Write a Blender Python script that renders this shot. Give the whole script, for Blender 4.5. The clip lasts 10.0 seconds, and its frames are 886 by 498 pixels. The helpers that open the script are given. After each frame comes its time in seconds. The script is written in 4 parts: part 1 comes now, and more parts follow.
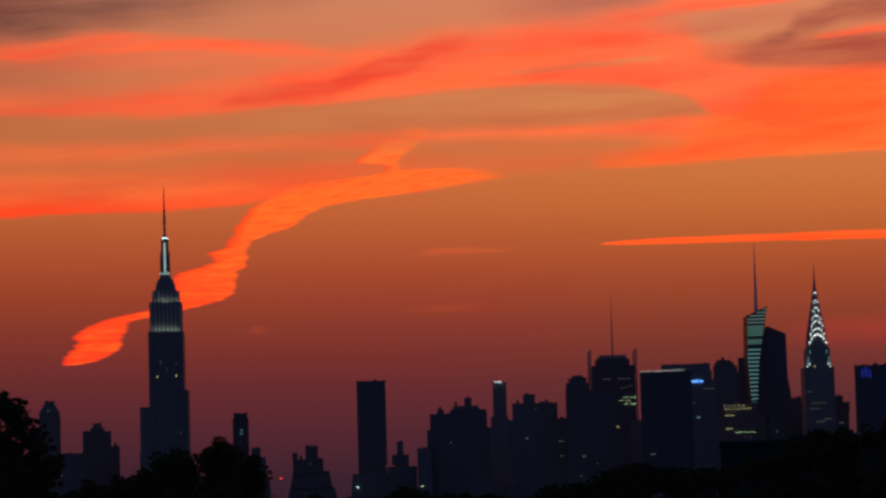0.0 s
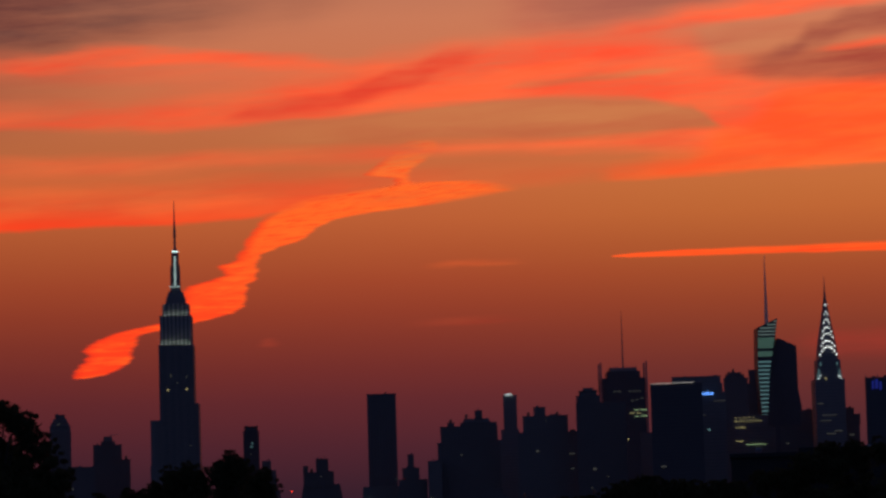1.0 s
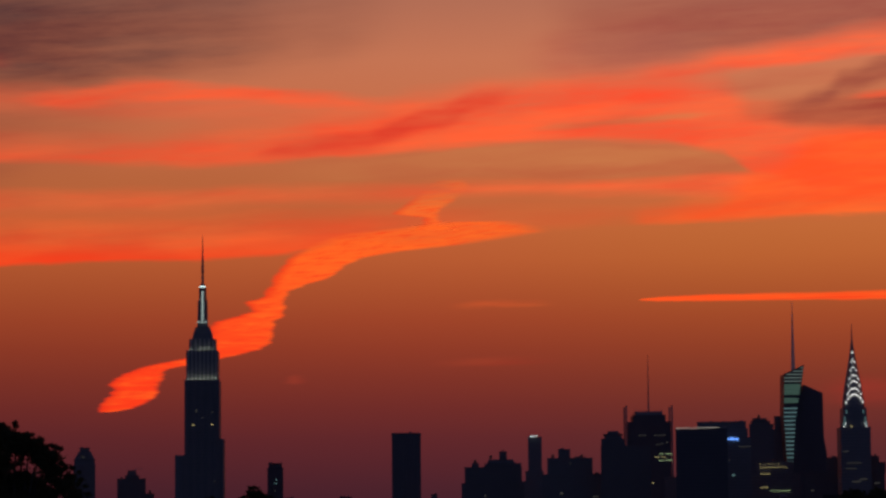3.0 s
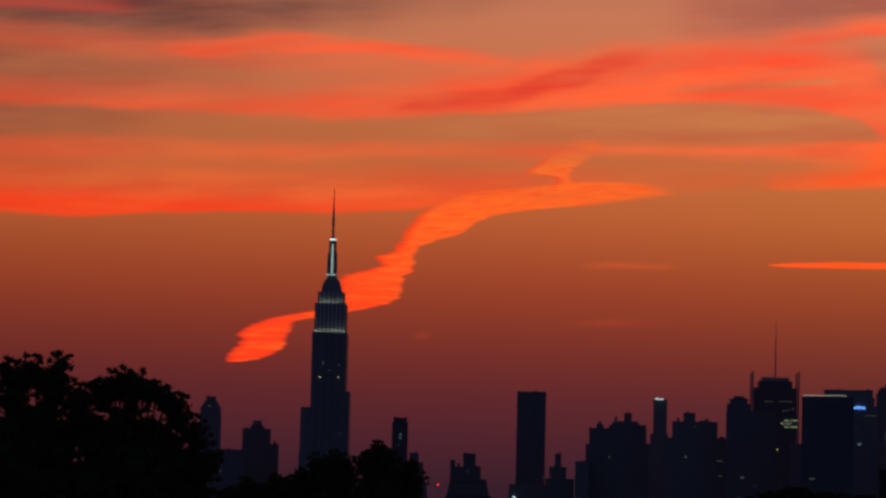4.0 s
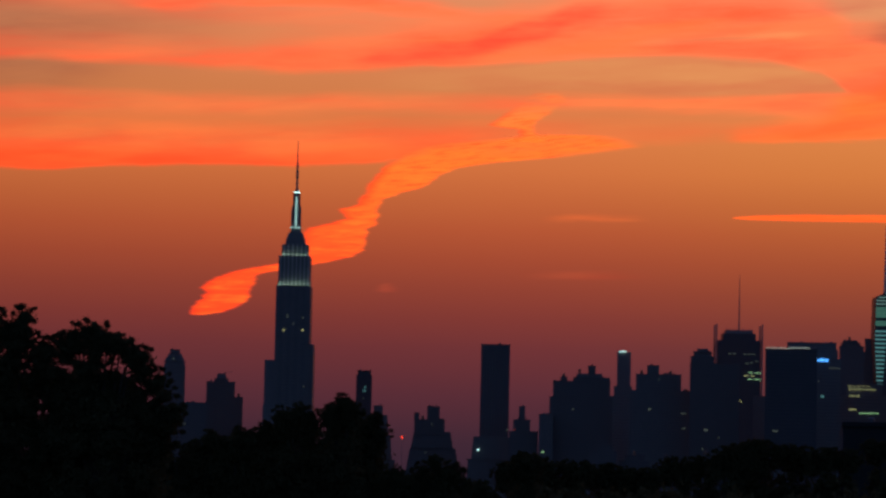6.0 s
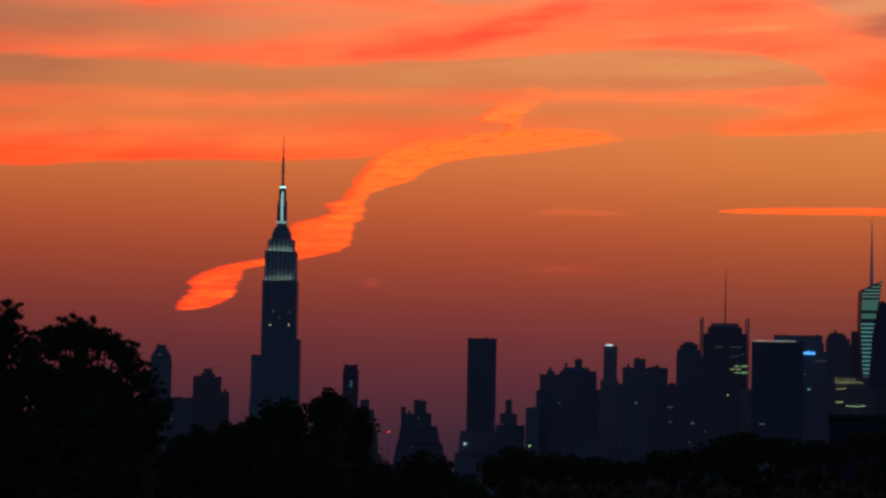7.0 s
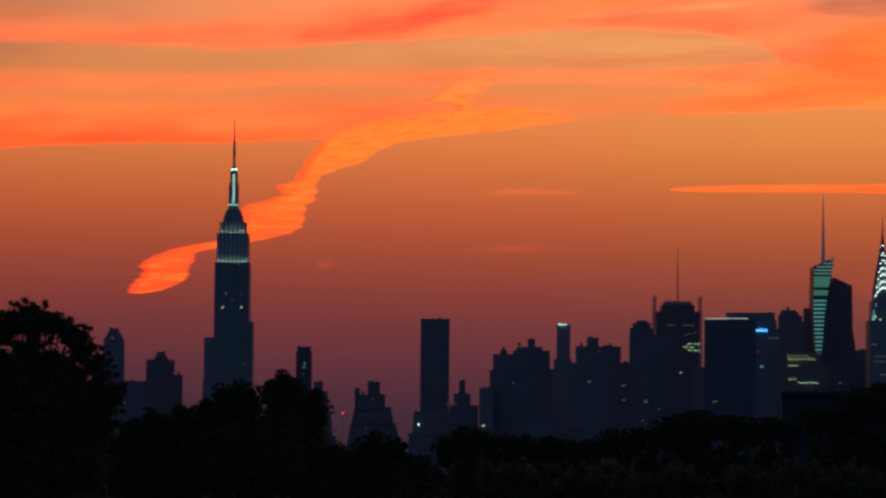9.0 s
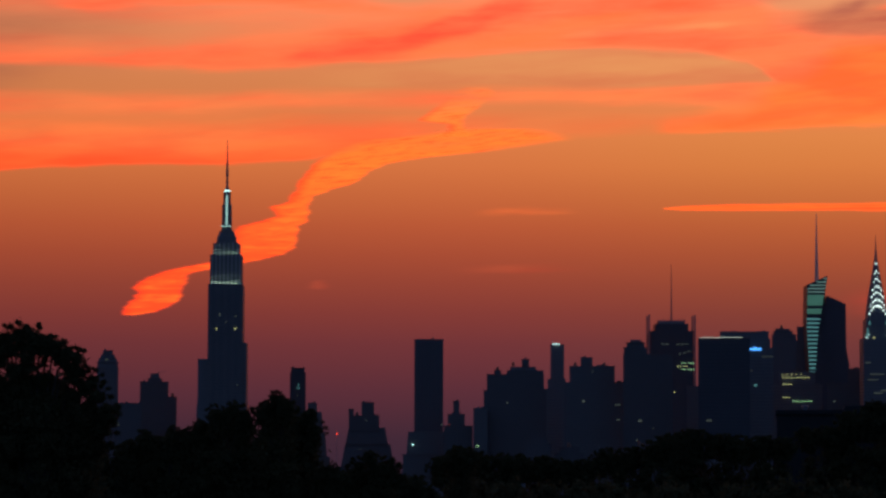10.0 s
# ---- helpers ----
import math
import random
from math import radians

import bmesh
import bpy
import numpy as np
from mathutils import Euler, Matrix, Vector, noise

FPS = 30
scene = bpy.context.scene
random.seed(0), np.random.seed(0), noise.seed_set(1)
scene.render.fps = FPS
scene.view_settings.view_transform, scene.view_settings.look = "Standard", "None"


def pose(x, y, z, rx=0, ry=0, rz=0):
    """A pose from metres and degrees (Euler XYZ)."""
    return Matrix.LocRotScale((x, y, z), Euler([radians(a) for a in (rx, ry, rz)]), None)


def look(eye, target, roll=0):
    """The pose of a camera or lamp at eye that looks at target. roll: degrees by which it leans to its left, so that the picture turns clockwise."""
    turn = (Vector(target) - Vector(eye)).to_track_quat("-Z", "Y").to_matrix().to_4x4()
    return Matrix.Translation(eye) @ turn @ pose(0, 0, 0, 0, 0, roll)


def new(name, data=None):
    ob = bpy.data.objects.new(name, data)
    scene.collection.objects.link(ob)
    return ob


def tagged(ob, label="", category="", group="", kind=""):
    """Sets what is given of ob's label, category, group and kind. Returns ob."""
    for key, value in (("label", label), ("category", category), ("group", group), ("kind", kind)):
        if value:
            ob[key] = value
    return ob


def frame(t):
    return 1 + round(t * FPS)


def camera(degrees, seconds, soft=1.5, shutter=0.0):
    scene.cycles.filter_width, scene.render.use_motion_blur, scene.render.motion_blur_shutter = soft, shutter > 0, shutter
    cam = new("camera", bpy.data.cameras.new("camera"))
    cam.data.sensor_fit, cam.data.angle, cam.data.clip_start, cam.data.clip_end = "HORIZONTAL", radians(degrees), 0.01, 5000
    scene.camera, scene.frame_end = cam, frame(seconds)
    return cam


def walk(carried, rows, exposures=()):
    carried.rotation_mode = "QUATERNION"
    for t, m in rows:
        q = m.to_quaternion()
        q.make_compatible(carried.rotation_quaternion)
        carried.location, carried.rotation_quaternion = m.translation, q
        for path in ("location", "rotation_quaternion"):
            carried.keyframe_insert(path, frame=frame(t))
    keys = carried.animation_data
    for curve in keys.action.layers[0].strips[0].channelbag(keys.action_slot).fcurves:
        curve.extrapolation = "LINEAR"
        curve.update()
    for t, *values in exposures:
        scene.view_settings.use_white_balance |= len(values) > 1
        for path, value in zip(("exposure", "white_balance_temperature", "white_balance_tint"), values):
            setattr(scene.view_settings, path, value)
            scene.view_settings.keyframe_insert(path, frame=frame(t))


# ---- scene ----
# Far city skyline at dusk, seen with a long lens from behind a row of trees.
# x to the right, y away from the camera (west), z up. The camera stands and only turns.
EYE = Vector((0.0, 0.0, 6.0))
cam = camera(14.898, 10.0, soft=2.7)


def aim(yaw, pitch, roll):
    a, e = radians(yaw), radians(pitch)
    way = Vector((math.sin(a) * math.cos(e), math.cos(a) * math.cos(e), math.sin(e)))
    return look(EYE, EYE + way * 100, roll)


PATH = [
    (0.0, 1.530, 5.077, -1.561),
    (0.1, 1.473, 5.072, -1.655),
    (0.2, 1.469, 5.191, -1.667),
    (0.5, 1.387, 5.353, -1.665),
    (1.0, 1.364, 5.297, -1.664),
    (1.5, 1.317, 5.274, -1.673),
    (2.0, 1.228, 5.259, -1.648),
    (2.2, 1.200, 5.483, -1.623),
    (3.3, 0.672, 5.998, 0.186),
    (3.4, 0.540, 5.775, 0.468),
    (3.5, 0.292, 5.757, 0.790),
    (3.6, 0.020, 5.469, 0.973),
    (3.7, -0.561, 5.198, 1.338),
    (3.8, -0.854, 5.295, 1.212),
    (3.9, -1.223, 5.121, 1.383),
    (4.0, -1.311, 5.256, 1.352),
    (4.1, -1.505, 5.080, 1.258),
    (4.2, -1.560, 4.538, 1.212),
    (4.3, -1.503, 4.287, 1.328),
    (4.5, -1.251, 4.267, 1.388),
    (5.0, -0.975, 4.488, 1.343),
    (5.5, -0.806, 4.432, 1.179),
    (5.7, -0.709, 4.448, 1.303),
    (6.8, -0.496, 4.491, 1.070),
    (7.0, -0.444, 4.380, 1.054),
    (7.5, -0.386, 4.421, 0.964),
    (8.0, -0.242, 4.382, 0.895),
    (8.2, -0.059, 4.066, 0.791),
    (8.3, -0.024, 4.024, 0.775),
    (8.4, 0.036, 4.103, 0.726),
    (8.5, 0.110, 4.078, 0.549),
    (8.7, 0.234, 3.988, 0.549),
    (9.0, 0.371, 4.063, 0.443),
    (9.2, 0.433, 4.082, 0.538),
    (9.3, 0.430, 4.069, 0.407),
    (9.4, 0.447, 4.222, 0.285),
    (9.5, 0.474, 4.319, 0.227),
    (10.0, 0.482, 4.406, 0.154),
]
walk(cam, [(t, aim(y, p, r)) for t, y, p, r in PATH], exposures=[
    (0.0, 0.21, 7000, 21), (0.5, 0.07, 7050, 27), (1.0, 0.05, 7100, 28), (1.5, 0.09, 7100, 27), (2.2, 0.08, 7200, 29), (3.3, -0.1, 7450, 34), (3.6, -0.12, 7450, 34), (4.0, 0.0, 7200, 28), (4.5, 0.33, 6500, 13),
    (5.0, 0.48, 6500, 7), (7.5, 0.55, 6450, 3), (8.5, 0.67, 6350, -3), (9.0, 0.76, 6300, -8), (9.5, 0.74, 6300, -8), (10.0, 0.6, 6400, 4),
])

# ---- world: the dark eastern dusk sky that lights the near sides ----
world = bpy.data.worlds.new("dusk")
scene.world = world
world.use_nodes = True
wn = world.node_tree
wn.nodes.clear()
sky = wn.nodes.new("ShaderNodeTexSky")
sky.sky_type = "NISHITA"
sky.sun_disc = False
sky.sun_elevation = radians(0.5)
sky.sun_rotation = radians(0.0)
bg = wn.nodes.new("ShaderNodeBackground")
bg.inputs["Strength"].default_value = 0.01
blue = wn.nodes.new("ShaderNodeBackground")
blue.inputs["Color"].default_value = (0.13, 0.27, 0.72, 1)
blue.inputs["Strength"].default_value = 0.152
both = wn.nodes.new("ShaderNodeAddShader")
wo = wn.nodes.new("ShaderNodeOutputWorld")
wn.links.new(sky.outputs[0], bg.inputs["Color"])
wn.links.new(bg.outputs[0], both.inputs[0])
wn.links.new(blue.outputs[0], both.inputs[1])
wn.links.new(both.outputs[0], wo.inputs["Surface"])


# ---- materials ----
def srgb(r, g, b):
    return tuple((c / 255 / 12.92) if c <= 10 else ((c / 255 + 0.055) / 1.055) ** 2.4 for c in (r, g, b)) + (1.0,)


class Nodes:
    """A small writer of node materials."""

    def __init__(self, name):
        self.mat = bpy.data.materials.new(name)
        self.mat.use_nodes = True
        self.t = self.mat.node_tree
        self.t.nodes.clear()
        self.out = self.t.nodes.new("ShaderNodeOutputMaterial")

    def add(self, kind, **inputs):
        n = self.t.nodes.new(kind)
        for k, v in inputs.items():
            self.put(n, k.replace("_", " "), v)
        return n

    def put(self, n, k, v):
        if isinstance(v, bpy.types.NodeSocket):
            self.t.links.new(v, n.inputs[k])
        else:
            n.inputs[k].default_value = v

    def math(self, op, a, b=0.0, clamp=False):
        n = self.t.nodes.new("ShaderNodeMath")
        n.operation, n.use_clamp = op, clamp
        self.put(n, 0, a)
        self.put(n, 1, b)
        return n.outputs[0]

    def step(self, v, lo, hi):
        n = self.t.nodes.new("ShaderNodeMapRange")
        n.interpolation_type = "SMOOTHSTEP"
        for k, x in (("Value", v), ("From Min", lo), ("From Max", hi)):
            self.put(n, k, x)
        return n.outputs["Result"]

    def mix(self, f, a, b):
        n = self.t.nodes.new("ShaderNodeMix")
        n.data_type = "RGBA"
        self.put(n, 0, f)
        self.put(n, 6, a)
        self.put(n, 7, b)
        return n.outputs[2]

    def ramp(self, f, stops, mode="LINEAR"):
        n = self.t.nodes.new("ShaderNodeValToRGB")
        r = n.color_ramp
        r.interpolation = mode
        while len(r.elements) < len(stops):
            r.elements.new(1.0)
        for e, (p, c) in zip(r.elements, stops):
            e.position = p
        for e, (p, c) in zip(r.elements, stops):
            e.color = c
        self.put(n, 0, f)
        return n.outputs[0]

    def noise(self, vector, scale, detail=4.0, rough=0.55):
        n = self.add("ShaderNodeTexNoise", Vector=vector, Scale=scale, Detail=detail, Roughness=rough)
        return n.outputs[0]

    def vec(self, x, y, z=0.0):
        n = self.add("ShaderNodeCombineXYZ")
        for k, v in zip((0, 1, 2), (x, y, z)):
            self.put(n, k, v)
        return n.outputs[0]

    def surface(self, shader):
        self.t.links.new(shader.outputs[0], self.out.inputs["Surface"])
        return self.mat


def glow(name, colour, strength):
    n = Nodes(name)
    return n.surface(n.add("ShaderNodeEmission", Color=colour, Strength=strength))


def facade(name, wall, glass, floor=3.7, bay=3.0, rough=0.85):
    """Masonry or curtain wall with storeys of unlit windows, stained at two scales."""
    n = Nodes(name)
    tc = n.add("ShaderNodeTexCoord").outputs["Object"]
    sep = n.add("ShaderNodeSeparateXYZ", Vector=tc)
    side = n.math("ADD", sep.outputs[0], sep.outputs[1])
    fx = n.math("FRACT", n.math("DIVIDE", side, bay))
    fz = n.math("FRACT", n.math("DIVIDE", sep.outputs[2], floor))
    win = n.math("MULTIPLY", n.math("GREATER_THAN", fx, 0.42), n.math("GREATER_THAN", fz, 0.45))
    stain = n.noise(tc, 0.03)
    grain = n.noise(tc, 1.3)
    base = n.mix(stain, tuple(c * 0.75 for c in wall[:3]) + (1,), wall)
    base = n.mix(n.math("MULTIPLY", grain, 0.35), base, tuple(c * 0.6 for c in wall[:3]) + (1,))
    col = n.mix(win, base, glass)
    r = n.math("SUBTRACT", rough, n.math("MULTIPLY", win, rough - 0.25))
    bump = n.add("ShaderNodeBump", Strength=0.4, Distance=0.3, Height=n.math("SUBTRACT", 1.0, win))
    return n.surface(n.add("ShaderNodeBsdfPrincipled", Base_Color=col, Roughness=r, Specular_IOR_Level=0.2, Normal=bump.outputs[0]))


def plain(name, colour, rough=0.8, metal=0.0, scale=0.6, bumpy=0.2):
    n = Nodes(name)
    tc = n.add("ShaderNodeTexCoord").outputs["Object"]
    a = n.noise(tc, scale)
    b = n.noise(tc, scale * 9)
    col = n.mix(a, tuple(c * 0.65 for c in colour[:3]) + (1,), tuple(min(1, c * 1.25) for c in colour[:3]) + (1,))
    bump = n.add("ShaderNodeBump", Strength=bumpy, Distance=0.1, Height=b)
    return n.surface(n.add("ShaderNodeBsdfPrincipled", Base_Color=col, Roughness=rough, Metallic=metal, Normal=bump.outputs[0]))


LIMESTONE = facade("limestone_wall", (0.26, 0.255, 0.25, 1), (0.16, 0.165, 0.17, 1))
PIER_STONE = plain("pier_stone", (0.42, 0.41, 0.38, 1), 0.8)
# spire steel, its colour lightened in place of the night lighting on the spire
LIT_SPIRE_STEEL = plain("spire_steel_lit_tone", (0.62, 0.62, 0.56, 1), 0.6)
BRICK = facade("brown_brick_wall", (0.20, 0.18, 0.175, 1), (0.12, 0.125, 0.13, 1), 3.2, 2.6)
GREY_BRICK = facade("grey_brick_wall", (0.23, 0.225, 0.22, 1), (0.13, 0.135, 0.14, 1), 3.3, 3.2)
CONCRETE = facade("concrete_wall", (0.24, 0.24, 0.24, 1), (0.15, 0.155, 0.16, 1), 3.8, 1.8)
DARK_GLASS = facade("dark_curtain_wall", (0.12, 0.125, 0.135, 1), (0.09, 0.095, 0.105, 1), 4.0, 1.5, 0.8)
BRONZE_GLASS = facade("bronze_curtain_wall", (0.17, 0.16, 0.16, 1), (0.13, 0.13, 0.14, 1), 3.6, 1.4, 0.5)
STEEL = plain("painted_steel", (0.22, 0.22, 0.23, 1), 0.5, 0.6)
CROWN_STEEL = plain("weathered_steel", (0.20, 0.21, 0.22, 1), 0.6, 0.3)
WOOD = plain("tank_wood", (0.20, 0.14, 0.10, 1), 0.9)
DARK_CLAD = plain("dark_cladding", (0.03, 0.03, 0.03, 1), 0.9)
BARK = plain("bark", (0.09, 0.07, 0.05, 1), 0.95, 0, 3.0, 0.6)

LAMP_WHITE = glow("floodlight_glow", (0.7, 1.0, 0.95, 1), 1.5)
LAMP_FLOOD = glow("tower_floodlight_glow", (0.72, 1.0, 0.82, 1), 9.0)
LAMP_CROWN = glow("crown_lamp_glow", (0.75, 0.95, 0.90, 1), 1.5)
LAMP_MAST = glow("mast_window_glow", (0.55, 0.9, 0.85, 1), 0.55)
LAMP_TIP = glow("beacon_white_glow", (0.58, 1.0, 0.98, 1), 1.6)
LAMP_TEAL = glow("office_teal_glow", (0.16, 0.44, 0.47, 1), 0.31)
LAMP_SEA = glow("office_sea_green_glow", (0.16, 0.44, 0.36, 1), 0.18)
LAMP_PALE = glow("office_pale_glow", (0.28, 0.50, 0.47, 1), 0.24)
LAMP_GREEN = glow("office_green_glow", (0.42, 0.74, 0.38, 1), 0.7)
LAMP_YELLOW = glow("office_warm_glow", (0.76, 0.75, 0.34, 1), 0.5)
LAMP_DIM = glow("office_dim_glow", (0.30, 0.36, 0.34, 1), 0.11)
LAMP_BLUE = glow("sign_blue_glow", (0.08, 0.34, 1.0, 1), 1.5)
LAMP_DEEP = glow("crown_blue_glow", (0.01, 0.02, 0.20, 1), 0.6)
LAMP_RED = glow("beacon_red_glow", (1.0, 0.05, 0.02, 1), 1.4)
LAMP_RED_DIM = glow("small_red_glow", (1.0, 0.12, 0.08, 1), 0.25)
LAMP_EAVE = glow("roof_edge_glow", (0.75, 0.80, 0.72, 1), 0.48)

# leaves: dark dusk foliage, varied clump by clump
nl = Nodes("leaves")
geo = nl.add("ShaderNodeNewGeometry").outputs["Random Per Island"]
leaf_col = nl.mix(geo, (0.104, 0.090, 0.038, 1), (0.120, 0.104, 0.048, 1))
leaf_top = nl.add("ShaderNodeBsdfPrincipled", Base_Color=leaf_col, Roughness=0.95, Specular_IOR_Level=0.05)
leaf_thru = nl.add("ShaderNodeBsdfTranslucent", Color=leaf_col)
leaf_mix = nl.add("ShaderNodeMixShader", Fac=0.35)
nl.t.links.new(leaf_top.outputs[0], leaf_mix.inputs[1])
nl.t.links.new(leaf_thru.outputs[0], leaf_mix.inputs[2])
LEAVES = nl.surface(leaf_mix)

# ground
ng = Nodes("ground")
tc = ng.add("ShaderNodeTexCoord").outputs["Object"]
gcol = ng.mix(ng.noise(tc, 0.05), (0.035, 0.045, 0.02, 1), (0.07, 0.065, 0.045, 1))
gcol = ng.mix(ng.math("MULTIPLY", ng.noise(tc, 1.5), 0.5), gcol, (0.03, 0.035, 0.018, 1))
GROUND = ng.surface(ng.add("ShaderNodeBsdfPrincipled", Base_Color=gcol, Roughness=0.95))

# ---- sky: a glowing backdrop far behind the city; u is the bearing -10..10 degrees, v the elevation 0..12 ----
AZ, EL = 20.0, 12.0


def sky_material():
    n = Nodes("sunset_sky")
    uv = n.add("ShaderNodeUVMap")
    sep = n.add("ShaderNodeSeparateXYZ", Vector=uv.outputs[0])
    u0, v0 = sep.outputs[0], sep.outputs[1]
    # wisps: long lying streaks that bend the edges
    long_v = n.vec(n.math("MULTIPLY", u0, 7.0), n.math("MULTIPLY", v0, 30.0))
    fine_v = n.vec(n.math("MULTIPLY", u0, 16.0), n.math("MULTIPLY", v0, 110.0), 3.0)
    w1 = n.math("SUBTRACT", n.noise(long_v, 1.0, 5.0), 0.5)
    w2 = n.math("SUBTRACT", n.noise(fine_v, 1.0, 4.0), 0.5)
    v = n.math("ADD", v0, n.math("ADD", n.math("MULTIPLY", w1, 0.022), n.math("MULTIPLY", w2, 0.007)))
    col = n.ramp(n.math("ADD", v0, n.math("MULTIPLY", w1, 0.004)), [(e / EL, srgb(*c)) for e, c in (
        (0.3, (42, 28, 42)), (1.2, (54, 32, 44)), (2.0, (76, 37, 46)), (2.8, (95, 42, 45)), (3.3, (110, 47, 43)),
        (3.8, (125, 54, 42)), (4.3, (141, 62, 42)), (4.8, (156, 72, 44)), (5.3, (168, 84, 48)), (5.8, (180, 95, 53)),
        (6.3, (186, 102, 58)), (7.2, (184, 108, 66)), (8.2, (196, 116, 77)), (9.2, (192, 122, 88)), (10.5, (166, 112, 90)))])
    # the clear sky turns browner to the north
    north = n.math("MULTIPLY", n.step(u0, 0.52, 0.82), n.math("SUBTRACT", 1.0, n.step(v0, 0.5, 0.6)))
    tone = n.t.nodes.new("ShaderNodeMix")
    tone.data_type, tone.blend_type = "RGBA", "MULTIPLY"
    for k, val in ((0, north), (6, col), (7, (0.97, 1.1, 0.94, 1))):
        n.put(tone, k, val)
    col = tone.outputs[2]
    # torn streaks that climb gently to the north
    slant = n.math("SUBTRACT", v0, n.math("MULTIPLY", u0, 0.10))
    torn_v = n.vec(n.math("MULTIPLY", u0, 9.0), n.math("MULTIPLY", slant, 34.0), 7.0)
    torn = n.noise(torn_v, 1.0, 7.0, 0.62)
    silk = n.noise(n.vec(n.math("MULTIPLY", u0, 22.0), n.math("MULTIPLY", slant, 150.0), 1.0), 1.0, 5.0, 0.6)
    streak = n.math("ADD", n.math("ADD", -0.15, n.math("MULTIPLY", torn, 1.75)), n.math("MULTIPLY", n.math("SUBTRACT", silk, 0.5), 0.6))
    warm = n.step(n.noise(torn_v, 0.7, 4.0, 0.5), 0.35, 0.65)

    def band(col, colour, rows, soft_lo, soft_hi, wisp=0.8):
        """One cloud bank: rows of bearing, lower edge, upper edge, density."""
        r = n.ramp(u0, [((a + AZ / 2) / AZ, (lo / EL, hi / EL, op, 1)) for a, lo, hi, op in rows], "EASE")
        s = n.add("ShaderNodeSeparateColor", Color=r)
        lo, hi, op = s.outputs
        a = n.step(v, n.math("SUBTRACT", lo, soft_lo / EL), n.math("ADD", lo, soft_lo / EL))
        b = n.step(v, n.math("SUBTRACT", hi, soft_hi / EL), n.math("ADD", hi, soft_hi / EL))
        m = n.math("MULTIPLY", n.math("MULTIPLY", a, n.math("SUBTRACT", 1.0, b)), op)
        m = n.math("MULTIPLY", m, n.mix(wisp, (1, 1, 1, 1), streak), True)
        c0 = srgb(colour[0] * 0.97, colour[1] * 0.88, colour[2] * 0.92)
        c1 = srgb(min(255, colour[0] * 1.02), colour[1] * 1.1, colour[2] * 1.08)
        return n.mix(m, col, n.mix(warm, c0, c1))

    # mauve haze that dulls the southern and the highest sky
    col = band(col, (136, 80, 62), [(-10, 6.7, 12, .75), (-7.5, 7.0, 12, .6), (-5.5, 7.6, 12, .35), (-3, 8.6, 12, 0)], .7, .2, .6)
    col = band(col, (92, 60, 58), [(-10, 8.95, 12, .95), (-7.3, 8.85, 12, .95), (-5.4, 8.72, 12, .85), (-4.2, 8.9, 12, .75), (-3, 9.0, 12, .6), (-1.2, 9.2, 12, .25), (0.6, 9.6, 12, 0)], .32, .2, .6)
    col = band(col, (172, 86, 74), [(1.8, 9.1, 9.3, 0), (3.2, 8.9, 9.6, .5), (4.6, 8.85, 9.7, .65), (5.6, 8.9, 9.3, .4), (6.2, 9, 9.2, 0)], .15, .3)
    col = band(col, (146, 82, 70), [(2.4, 9.3, 12, 0), (3.8, 9.1, 12, .55), (5.5, 9.15, 12, .8), (8, 9.4, 12, .8), (10, 9.5, 12, .8)], .25, .2, .5)
    # veil of orange between the banks
    col = band(col, (230, 98, 52), [(-10, 5.85, 6.5, 1), (-4, 5.92, 6.5, 1), (-1.5, 6.1, 6.55, .95), (0.5, 6.3, 6.65, .7), (2.5, 6.35, 6.7, .4), (5, 6.45, 6.7, .3), (10, 6.5, 6.8, .4)], .12, .3, .6)
    col = band(col, (240, 102, 58), [(-10, 6.6, 6.95, .6), (-5, 6.65, 6.95, .65), (-1, 6.8, 7.05, .55), (2, 6.9, 7.12, .8), (4, 6.88, 7.1, .9), (6, 6.8, 7.2, 1), (10, 6.7, 7.3, 1)], .12, .12, .6)
    # low bank with a crisp lower edge
    col = band(col, (255, 80, 38), [(-10, 5.72, 6.05, 1), (-7.35, 5.66, 6.05, 1), (-5.9, 5.74, 6.0, 1), (-4, 5.84, 6.02, .95), (-2.1, 5.9, 6.15, .85), (-.8, 6.05, 6.3, .5), (.6, 6.2, 6.4, 0)], .05, .2, .2)
    # red bank that fans out to the north
    col = band(col, (255, 94, 54), [(-10, 7.5, 7.85, .6), (-6, 7.47, 7.78, .8), (-4.2, 7.43, 7.8, .85), (-2.4, 7.44, 8.0, .95), (-.8, 7.56, 8.2, 1), (.65, 7.68, 8.5, 1), (1.8, 7.76, 8.72, 1),
                                    (3.2, 7.8, 8.8, 1), (4.6, 7.75, 8.78, .95), (5.6, 7.6, 8.7, .85), (6.3, 7.2, 8.3, .85), (7.2, 6.9, 8.0, 1), (10, 6.8, 7.95, 1)], .08, .32, .75)
    col = band(col, (216, 68, 48), [(-2.5, 7.5, 7.6, 0), (-1.8, 7.55, 7.78, .8), (-.5, 7.68, 7.95, .7), (.8, 8.0, 8.4, .75), (1.6, 8.35, 8.65, .75), (2.4, 8.6, 8.75, 0)], .12, .1)
    col = band(col, (206, 112, 70), [(2.2, 7.98, 8.0, 0), (3.0, 8.0, 8.09, .85), (4.2, 8.06, 8.2, 1), (5.0, 8.11, 8.24, .9), (5.8, 8.2, 8.24, 0)], .05, .06, .6)
